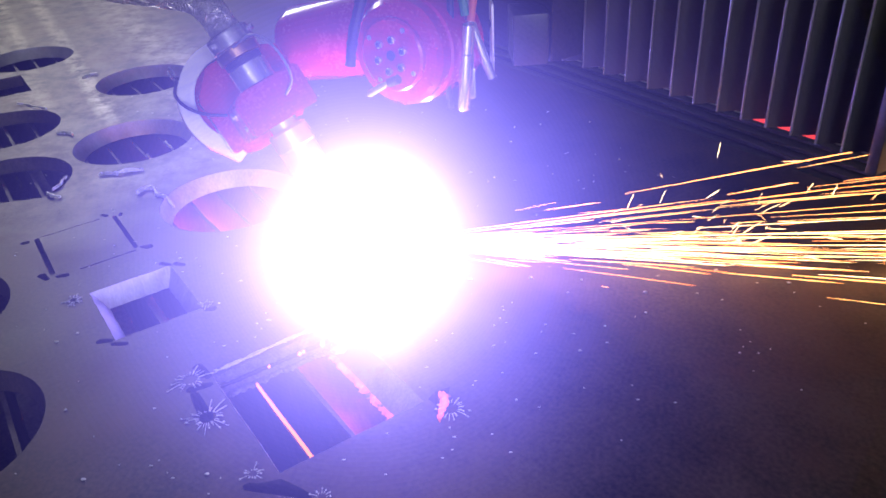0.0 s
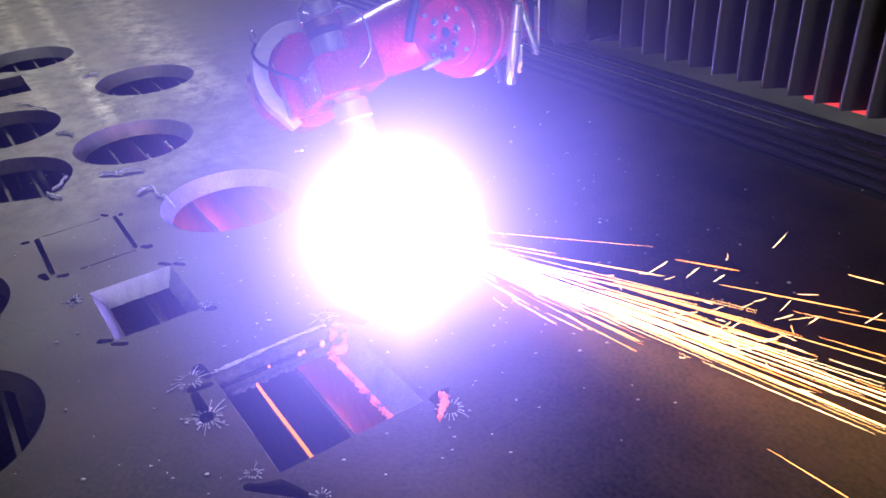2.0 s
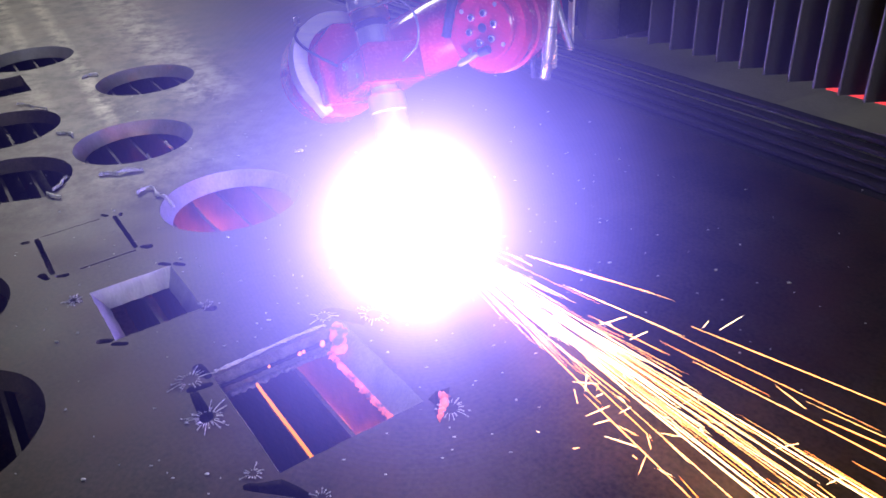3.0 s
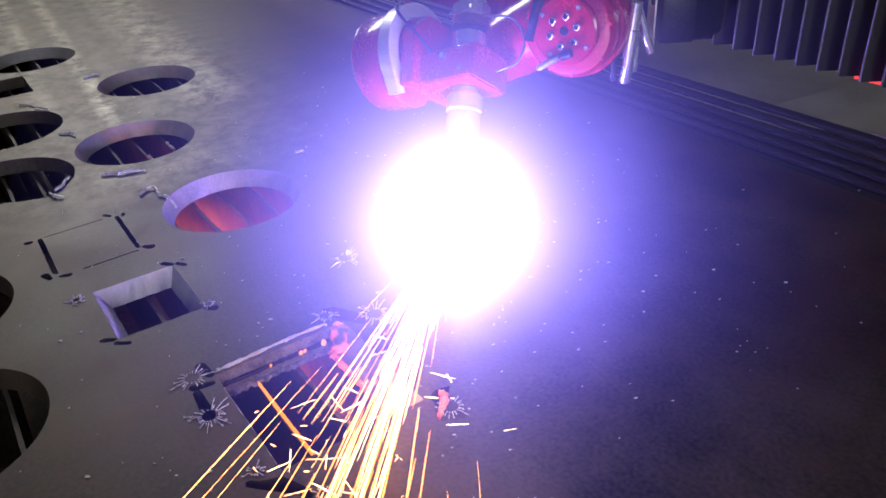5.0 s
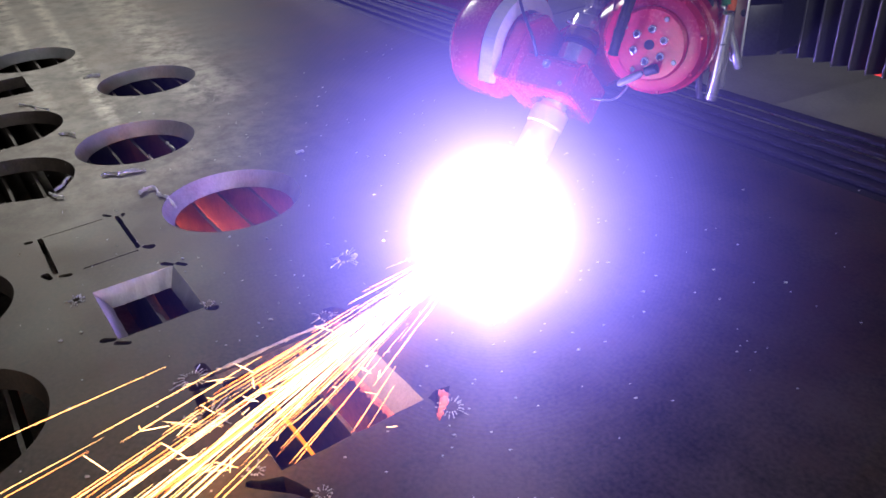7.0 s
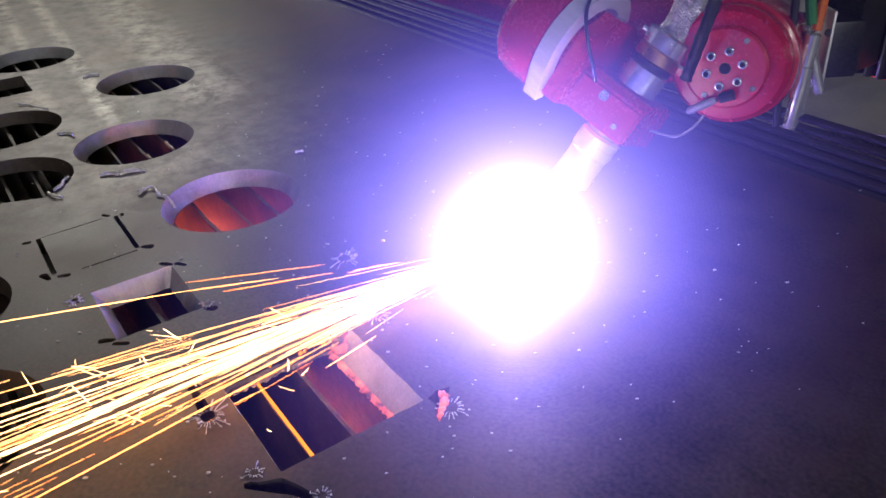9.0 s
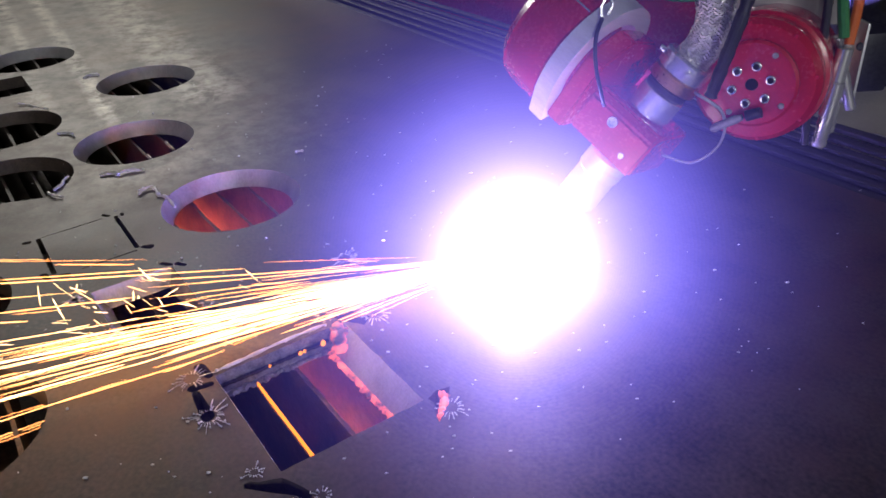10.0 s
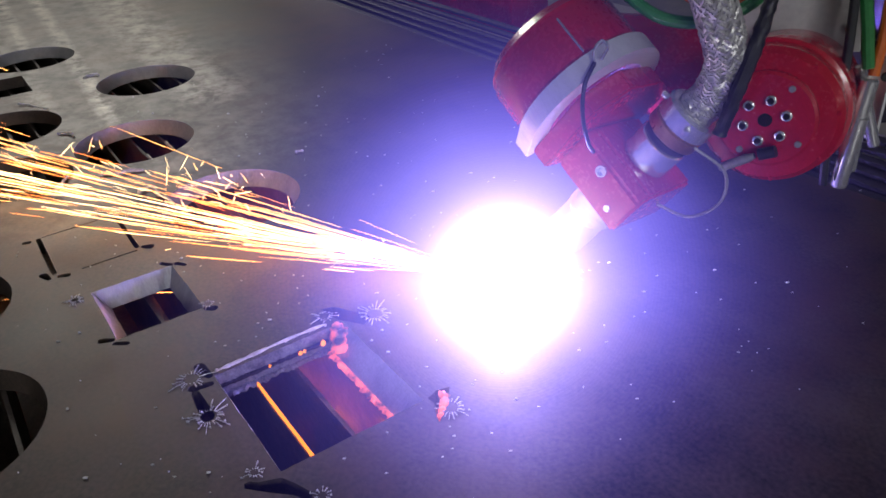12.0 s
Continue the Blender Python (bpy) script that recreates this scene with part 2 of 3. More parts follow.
def prism(outline, x0, x1, bevel=0.002):
    """An outline in (y, z), drawn out from x0 to x1."""
    bm = bmesh.new()
    a = [bm.verts.new((x0, y, z)) for y, z in outline]
    b = [bm.verts.new((x1, y, z)) for y, z in outline]
    bm.faces.new(a)
    bm.faces.new(b[::-1])
    for i in range(len(a)):
        j = (i + 1) % len(a)
        bm.faces.new((a[i], b[i], b[j], a[j]))
    if bevel:
        bmesh.ops.bevel(bm, geom=bm.edges[:], offset=bevel, segments=2, affect="EDGES")
    return bm


def thing(name, label, category, group="", m=None):
    ob = new(name)
    ob.empty_display_size = 0.05
    if m is not None:
        ob.matrix_basis = m
    return tagged(ob, label, category, group)


# ---- the plate with its cuts ----
def circle(u, v, r, n=72, jitter=0.0):
    return [(u + (r + random.uniform(-jitter, jitter)) * math.cos(2 * math.pi * i / n), v + (r + random.uniform(-jitter, jitter)) * math.sin(2 * math.pi * i / n)) for i in range(n)]


def rect(u0, u1, v0, v1, n=10, jitter=0.0008):
    """A flame-cut rectangle whose sides are slightly ragged."""
    c = [(u0, v0), (u1, v0), (u1, v1), (u0, v1)]
    out = []
    for i in range(4):
        a, b = Vector(c[i]), Vector(c[(i + 1) % 4])
        for k in range(n):
            p = a.lerp(b, k / n)
            q = random.uniform(-jitter, jitter) if k else 0
            out.append((p.x + q, p.y - q))
    return out


def slot(u0, v0, u1, v1, w, blob=0.0):
    """A kerf: a narrow cut with round ends."""
    a, b = Vector((u0, v0)), Vector((u1, v1))
    d = (b - a).normalized()
    s = Vector((-d.y, d.x))
    out = []
    for c, sgn in ((a, -1), (b, 1)):
        r = max(w / 2, blob if sgn < 0 else 0)
        for k in range(7):
            g = math.pi * (k / 6 - 0.5)
            out.append(tuple(c + d * sgn * math.cos(g) * r + s * sgn * math.sin(g) * r))
    return out


def shrink(loop, k):
    cx = sum(p[0] for p in loop) / len(loop)
    cy = sum(p[1] for p in loop) / len(loop)
    out = []
    for x, y in loop:
        d = math.hypot(x - cx, y - cy)
        f = max(0.2, (d - k) / d)
        out.append((cx + (x - cx) * f, cy + (y - cy) * f))
    return out


HOLES = [(-2.533, 0.561), (-2.034, 0.384), (-1.544, 0.457), (-3.070, 0.307), (-2.368, 0.119), (-1.102, -0.163), (-1.466, -0.154)]


def half_disc(u, v, r, n=40):
    return [(u + r * math.cos(a), v + r * math.sin(a)) for a in (radians(26 + 264 * i / n) for i in range(n + 1))]


def build_plate():
    OLD = ((-2.368, 0.119), (-1.102, -0.163), (-1.466, -0.154))
    cuts = [(circle(u, v, R, 80), 0.008 if (u, v) in OLD else 0.020, 2 if (u, v) in OLD else 1) for u, v in HOLES]
    cuts.append((half_disc(-1.975, 0.055, 0.160), 0.004, 2))
    # rear side of the big cut takes the dross lips' darker grey
    cuts.append((rect(-0.980, -0.737, 0.207, 0.430), rect(-0.974, -0.737, 0.217, 0.396), [1] * 30 + [3] * 10))
    cuts.append((rect(-1.348, -1.171, 0.111, 0.260), rect(-1.332, -1.175, 0.134, 0.243), 1))
    cuts.append((rect(-2.88, -2.68, 0.02, 0.25), 0.0, 2))
    # kerf leads and corner loops
    cuts.append(([(-0.7475, 0.160), (-0.740, 0.157), (-0.7249, 0.1700), (-0.6908, 0.2030), (-0.672, 0.2145), (-0.674, 0.222), (-0.685, 0.2225), (-0.7016, 0.2165), (-0.7270, 0.2040), (-0.7390, 0.176), (-0.7470, 0.168)], 0.0, 2))
    cuts.append(([(-0.7360, 0.437), (-0.7434, 0.4545), (-0.7383, 0.4771), (-0.7250, 0.4660), (-0.7106, 0.4517), (-0.6854, 0.4226), (-0.7000, 0.4270), (-0.7205, 0.4389)], 0.0, 2))
    cuts.append(([(-1.0354, 0.4174), (-1.0300, 0.4350), (-1.0203, 0.4442), (-0.990, 0.462), (-0.9651, 0.4736), (-0.9503, 0.4542), (-0.970, 0.440), (-0.994, 0.425)], 0.0, 2))
    for k in ((-1.016, 0.196, -0.986, 0.201, 0.013, 0.009), (-0.972, 0.170, -0.966, 0.196, 0.011, 0.008), (-0.898, 0.167, -0.958, 0.170, 0.013, 0.010),
              (-1.184, 0.090, -1.176, 0.1045, 0.010, 0.007), (-1.163, 0.106, -1.151, 0.122, 0.010, 0.0), (-1.366, 0.247, -1.352, 0.259, 0.009, 0.006), (-1.348, 0.270, -1.334, 0.280, 0.009, 0.006),
              (-1.158, 0.272, -1.164, 0.262, 0.010, 0.008), (-1.341, 0.082, -1.335, 0.084, 0.010, 0.007),
              (-1.628, 0.073, -1.466, 0.071, 0.010, 0.0), (-1.470, 0.053, -1.4495, 0.0585, 0.010, 0.008), (-1.442, 0.090, -1.447, 0.078, 0.010, 0.007), (-1.630, 0.048, -1.628, 0.054, 0.012, 0.0),
              (-1.626, 0.228, -1.464, 0.227, 0.009, 0.0), (-1.652, 0.208, -1.640, 0.216, 0.009, 0.0), (-1.632, 0.243, -1.624, 0.240, 0.008, 0.0), (-1.448, 0.248, -1.456, 0.238, 0.011, 0.009),
              (-1.450, 0.222, -1.448, 0.120, 0.0042, 0.0), (-1.633, 0.082, -1.636, 0.200, 0.0030, 0.0)):
        cuts.append((slot(*k), 0.0005, 2))
    outer = [(-7.0, -1.6), (0.9, -1.6), (0.9, 1.475), (-7.0, 1.475)]
    bm = bmesh.new()
    for z, deep in ((0.0, 0), (-THICK, 1)):
        loops = [outer] + [(k if isinstance(k, list) else shrink(c, k)) if deep else c for c, k, _ in cuts]
        flat = [Vector((x, y, 0)) for lp in loops for x, y in lp]
        tris = mathutils_tess([[Vector((x, y, 0)) for x, y in lp] for lp in loops])
        vs = [bm.verts.new((p.x, p.y, z)) for p in flat]
        for t in tris:
            try:
                bm.faces.new([vs[i] for i in t])
            except ValueError:
                pass
        if deep:
            low = vs
        else:
            top = vs
    i = 0
    for lp, wall in [(outer, 1)] + [(c, w) for c, _, w in cuts]:
        n = len(lp)
        for k in range(n):
            a, b = i + k, i + (k + 1) % n
            bm.faces.new((top[a], top[b], low[b], low[a])).material_index = wall[k] if isinstance(wall, list) else wall
        i += n
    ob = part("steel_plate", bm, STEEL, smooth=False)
    ob.data.materials.append(CUT)
    ob.data.materials.append(DARK_CUT)
    ob.data.materials.append(DROSS)
    ob.matrix_basis = TABLE
    return tagged(ob, "thick brown-grey mill-scaled steel plate with flame-cut holes, on the cutting table", "steel plate")


def mathutils_tess(loops):
    from mathutils import geometry
    return geometry.tessellate_polygon(loops)


plate = build_plate()


def build_table():
    table = thing("cutting_table", "cutting table with burnt upright steel slats under the plate", "cutting table", m=TABLE)
    n = 34
    for i in range(n):
        v = 0.266 + 0.067 * (i - 15)
        bm = bmesh.new()
        steps = 60
        u0, u1 = -4.2, 0.3
        for k in range(steps + 1):
            u = u0 + (u1 - u0) * k / steps
            top = -THICK - 0.003 - abs(random.gauss(0, 0.004))
            w = 0.0035
            for y, z in ((v - w, top), (v + w, top - 0.001), (v + w, -0.24), (v - w, -0.24)):
                bm.verts.new((u, y + random.uniform(-0.001, 0.001), z))
        bm.verts.ensure_lookup_table()
        for k in range(steps):
            for j in range(4):
                a, b = 4 * k + j, 4 * k + (j + 1) % 4
                bm.faces.new((bm.verts[a], bm.verts[b], bm.verts[b + 4], bm.verts[a + 4]))
        part("slat", bm, SLAT, table, smooth=False)
    part("slat_edge", box((0.236, 0.0036, 0.010), (-0.860, 0.266, -THICK - 0.0045), 0.0015), HOT_YELLOW, table, "glowing yellow-hot slat edge")
    part("tray", box((8.2, 3.3, 0.02), (-3.0, -0.05, -0.30), 0.004), SLAT, table, "dark slag tray")
    return table


build_table()

# the way cover along the plate's edge: ribs one above another
way = thing("way_cover", "black ribbed way cover along the edge of the table", "way cover", m=TABLE)
for i in range(6):
    part("rib", box((8.6, 0.018, 0.011), (-2.9, 1.492 + 0.012 * i, -0.006 + 0.0185 * i), 0.003, pose(0, 0, 0, 18)), RIB, way)
part("backing", box((8.6, 0.10, 0.12), (-2.9, 1.560, -0.045), 0.003), RIB, way)

# ---- shop around ----
floor = tagged(part("floor", box((16, 16, 0.1), (0, 2, -0.85), 0), CONCRETE, smooth=False), "stained grey concrete floor", "floor", kind="structure")
for name, size, at in (("wall_north", (16, 0.2, 5), (0, 10.1, 1.6)), ("wall_south", (16, 0.2, 5), (0, -6.1, 1.6)),
                       ("wall_east", (0.2, 16, 5), (8.1, 2, 1.6)), ("wall_west", (0.2, 16, 5), (-8.1, 2, 1.6))):
    tagged(part(name, box(size, at, 0), WALL, smooth=False), "dusty grey painted shop wall", "wall", kind="structure")
tagged(part("ceiling", box((16.4, 16.4, 0.2), (0, 2, 4.2), 0), WALL, smooth=False), "grey shop ceiling", "ceiling", kind="structure")

# unseen window bars added round the fill lamp; the wall has no opening
fill_frame = thing("fill_frame", "unseen steel frame added before the front fill light", "window")
fill_frame["kind"] = "structure"
for x in (-0.7, 0.25, 1.2, 2.15, 3.1):
    part("mullion", box((0.05, 0.05, 1.9), (x, -5.97, 1.7), 0.004), PAINT_BLACK, fill_frame)
for z in (0.75, 1.7, 2.65):
    part("transom", box((3.9, 0.05, 0.05), (1.2, -5.96, z), 0.004), PAINT_BLACK, fill_frame)

pan = thing("catch_pan", "grey sheet-metal pan with a curled flap beside the table", "sheet metal", m=TABLE)
for u0 in (-4.9, -3.1, -1.3, 0.5):
    part("sheet", box((1.79, 0.62, 0.010), (u0, 1.93, 0.0), 0.003), GREY_SHEET, pan)
bm = bmesh.new()
rows = []
for i in range(25):
    k = i / 24
    u, z = -1.06 + 0.62 * k, 0.009 + 0.030 * math.exp(-(k / 0.10) ** 2) + 0.05 * math.sin(3.1 * k) ** 2
    rows.append([bm.verts.new((u + lean, v, z + dz)) for v, lean, dz in ((1.64, 0.0, 0), (2.30, 0.10, 0), (2.30, 0.10, 0.004), (1.64, 0.0, 0.004))])
for p, q in zip(rows, rows[1:]):
    for k in range(4):
        bm.faces.new((p[k], p[(k + 1) % 4], q[(k + 1) % 4], q[k]))
bm.faces.new(rows[0])
bm.faces.new(rows[-1])
part("flap", bm, GREY_SHEET, pan, "curled sheet flap")
beam = tagged(part("floor_beam", box((2.3, 0.16, 0.42), (-3.2, 1.74, 0.20), 0.006), RED), "tall red painted steel beam beside the table", "beam")
beam.matrix_basis = TABLE


# ---- slag on the plate ----
def slag_star(u, v, r, spikes):
    bm = bmesh.new()
    for i in range(spikes):
        a = 2 * math.pi * (i + random.uniform(-0.3, 0.3)) / spikes
        d = Vector((math.cos(a), math.sin(a), 0))
        q = r * random.choice((0.4, 0.5, 0.55, 0.7, 0.9)) * random.uniform(0.8, 1.15)
        p0 = Vector((0, 0, 0.001)) + d * r * 0.3
        tube([p0, p0.lerp(d * q, 0.5) + Vector((0, 0, 0.0015)), d * q + Vector((0, 0, 0.0008))], random.uniform(0.0004, 0.0009), 5, 2, bm, 0.4)
        if random.random() < 0.6:
            bmesh.ops.create_icosphere(bm, subdivisions=1, radius=random.uniform(0.001, 0.0018), matrix=Matrix.Translation(d * q + Vector((0, 0, 0.0015))))
    ob = part("slag_spatter", bm, SLAG)
    ob.matrix_basis = Matrix.Translation(uv(u, v))
    return tagged(ob, "star of splashed grey slag round a pierce", "slag spatter", kind="stuff")


for s in ((-1.341, 0.082, 0.022, 22), (-0.897, 0.168, 0.040, 26), (-0.995, 0.176, 0.038, 18), (-1.157, 0.529, 0.040, 20),
          (-0.965, 0.482, 0.045, 22), (-0.757, 0.178, 0.019, 12), (-0.668, 0.232, 0.020, 11), (-0.700, 0.452, 0.036, 18), (-1.175, 0.268, 0.022, 12), (-1.014, 0.412, 0.03, 14)):
    slag_star(*s)


def slag_string(points, r=0.0034, z=0.0):
    bm = tube([uv(u, v, z + 0.003 + random.uniform(0, 0.004)) for u, v in points], r, 7, 5, None, 0.6)
    for u, v in points:
        bmesh.ops.create_icosphere(bm, subdivisions=1, radius=r * random.uniform(1.0, 1.6), matrix=Matrix.Translation(uv(u, v, z + 0.004)))
    return tagged(part("slag_string", bm, SLAG), "frozen string of grey slag lying on the plate", "slag string", "slag splashes on the plate")


slag_string([(-1.864, 0.257), (-1.858, 0.275), (-1.842, 0.29), (-1.838, 0.318), (-1.822, 0.345)])
slag_string([(-1.700, 0.300), (-1.712, 0.318), (-1.705, 0.335), (-1.66, 0.333), (-1.640, 0.343), (-1.58, 0.342)])
slag_string([(-2.687, 0.407), (-2.70, 0.43), (-2.684, 0.451)])
slag_string([(-2.222, 0.235), (-2.21, 0.25), (-2.19, 0.262), (-2.175, 0.262)])
slag_string([(-1.838, 0.135), (-1.818, 0.140), (-1.80, 0.155)], 0.003)
slag_string([(-1.672, 0.675), (-1.668, 0.69)], 0.003)
slag_string([(-0.986, 0.214), (-0.985, 0.26), (-0.987, 0.33), (-0.985, 0.40)], 0.0022)
slag_string([(-2.000, 0.400), (-1.975, 0.401), (-1.945, 0.399), (-1.915, 0.400)], 0.003, -THICK - 0.004)
slag_string([(-2.060, 0.467), (-2.035, 0.466), (-2.000, 0.467)], 0.0028, -THICK - 0.004)
slag_string([(-1.905, 0.190), (-1.890, 0.178), (-1.868, 0.170), (-1.850, 0.150)], 0.003)
slag_string([(-2.560, 0.190), (-2.53, 0.215), (-2.50, 0.222), (-2.45, 0.25)], 0.0022)


def slag_beads():
    bm = bmesh.new()
    for i in range(420):
        if i < 300:
            c = random.choice(((-1.0, 0.66, 0.45), (-0.85, 0.3, 0.3), (-0.75, 0.8, 0.5), (-1.5, 0.35, 0.6)))
            u, v = random.gauss(c[0], c[2] * 0.6), random.gauss(c[1], c[2] * 0.6)
        else:
            u, v = random.uniform(-2.4, -0.45), random.uniform(-0.1, 1.4)
        if any(math.hypot(u - a, v - b) < R + 0.01 for a, b in HOLES) or (-1.36 < u < -1.16 and 0.1 < v < 0.27) or (-0.99 < u < -0.73 and 0.2 < v < 0.44):
            continue
        r = random.choice((0.0009, 0.0011, 0.0014, 0.0014, 0.0022))
        bmesh.ops.create_icosphere(bm, subdivisions=1, radius=r, matrix=Matrix.Translation(uv(u, v, r * 0.6)) @ Matrix.Diagonal((random.uniform(0.8, 2.2), 1, 0.8, 1)))
    return tagged(part("slag_beads", bm, SLAG), "loose grains of slag scattered on the plate", "slag beads", kind="stuff")


slag_beads()
tagged(part("hot_dross", tube([uv(-0.735, 0.456, -0.004), uv(-0.728, 0.462, -0.003), uv(-0.712, 0.448, -0.003), uv(-0.694, 0.430, -0.005)], 0.0065, 8, 5, None, 0.4), HOT_RED),
       "red-hot dross in the kerf at the corner of the cut", "dross")


def hot_corner():
    """A slumped lump of hot dross that bridges the kerf and the corner of the cut."""
    bm = bmesh.new()
    for k, (u, v, z, r) in enumerate(((-0.988, 0.420, -0.006, 0.009), (-0.978, 0.417, -0.007, 0.012), (-0.966, 0.412, -0.010, 0.012), (-0.954, 0.408, -0.014, 0.010), (-0.944, 0.402, -0.020, 0.011), (-0.962, 0.424, -0.008, 0.009))):
        bmesh.ops.create_icosphere(bm, subdivisions=3, radius=r, matrix=Matrix.Translation(uv(u, v, z)) @ Matrix.Diagonal((1.2, 1.0, 0.7, 1)))
    for p in bm.verts:
        p.co += Vector((1, 1, 0.6)) * 0.004 * noise.noise(p.co * 90)
    return tagged(part("hot_dross", bm, HOT_RED), "red-hot slumped dross at the corner of the cut", "dross")


hot_corner()
# dark strip half way down the cut face, a gap's blackness put into its colour, with hot beads in it
tagged(part("gap_strip", tube([uv(-0.9735, 0.212 + 0.0123 * k, -0.019 + random.uniform(-0.001, 0.001)) for k in range(16)], 0.0034, 7, 3, None, 0.3), HOLE_SHADE), "dark strip standing for the black gap along the cut face", "dross")
for v, r in ((0.292, 0.0022), (0.345, 0.0036), (0.352, 0.0028), (0.386, 0.0045)):
    bm = bmesh.new()
    bmesh.ops.create_icosphere(bm, subdivisions=2, radius=r, matrix=Matrix.Translation(uv(-0.9715, v, -0.018)) @ Matrix.Diagonal((1, 1.6, 0.8, 1)))
    tagged(part("hot_bead", bm, HOT_YELLOW), "glowing bead of dross in the seam of the cut", "dross", "beads of hot dross")


def dross_lip(u0, v0, u1, v1, width, material, label):
    """A ragged lip of dross hanging under a cut edge."""
    bm = bmesh.new()
    a, b = uv(u0, v0), uv(u1, v1)
    side = Vector((0, 0, 1)).cross((b - a).normalized())
    n = 46
    rows = []
    for k in range(n + 1):
        c = a.lerp(b, k / n)
        w = width * (0.45 + 0.8 * abs(noise.noise(Vector((k * 0.37, u0 * 9, 0))))) + width * random.uniform(-0.12, 0.12)
        z = -THICK - 0.001 + random.uniform(-0.0015, 0.0015)
        rows.append([bm.verts.new(c + Vector((0, 0, z + 0.004))), bm.verts.new(c + side * w * 0.6 + Vector((0, 0, z + 0.003))),
                     bm.verts.new(c + side * w + Vector((0, 0, z - 0.001))), bm.verts.new(c + Vector((0, 0, z - 0.004)))])
    for p, q in zip(rows, rows[1:]):
        for j in range(4):
            bm.faces.new((p[j], p[(j + 1) % 4], q[(j + 1) % 4], q[j]))
    bm.faces.new(rows[0])
    bm.faces.new(rows[-1])
    return tagged(part("dross_lip", bm, material), label, "dross")


dross_lip(-0.974, 0.395, -0.974, 0.208, 0.014, DROSS, "ragged grey dross lip hanging from the cut edge")
dross_lip(-0.738, 0.396, -0.965, 0.396, 0.014, HOT_RED, "red-hot ragged dross lip under the cut edge")
dross_lip(-0.745, 0.300, -0.739, 0.395, 0.012, DROSS, "ragged grey dross lip hanging from the cut edge")


def slat_uplight():
    """Unseen bed added on the tray between the slats, glowing in patches to light them red."""
    m, n, l, b = nodes_of("slat_uplight_glow")
    tc = n.new("ShaderNodeTexCoord")
    a = n.new("ShaderNodeTexNoise")
    a.inputs["Scale"].default_value, a.inputs["Detail"].default_value = 7.0, 4
    l.new(tc.outputs["Object"], a.inputs["Vector"])
    r = n.new("ShaderNodeMapRange")
    r.inputs["From Min"].default_value, r.inputs["From Max"].default_value = 0.42, 0.62
    r.inputs["To Max"].default_value = 34.0
    l.new(a.outputs["Fac"], r.inputs["Value"])
    b.inputs["Base Color"].default_value = (0.05, 0.03, 0.03, 1)
    b.inputs["Roughness"].default_value = 0.9
    b.inputs["Emission Color"].default_value = (1.0, 0.14, 0.05, 1)
    l.new(r.outputs[0], b.inputs["Emission Strength"])
    bm = bmesh.new()
    nu, nv = 60, 24
    g = [[bm.verts.new((-2.0 + 1.35 * i / nu, 0.345 + 0.52 * j / nv, -0.275 + 0.02 * noise.noise(Vector((i * 0.5, j * 0.5, 2.0))))) for j in range(nv + 1)] for i in range(nu + 1)]
    for i in range(nu):
        for j in range(nv):
            bm.faces.new((g[i][j], g[i + 1][j], g[i + 1][j + 1], g[i][j + 1]))
    ob = tagged(part("slat_uplight_glow", bm, m), "unseen glowing bed added under the slats to light them red", "dross", kind="stuff")
    ob.matrix_basis = TABLE
    return ob


slat_uplight()


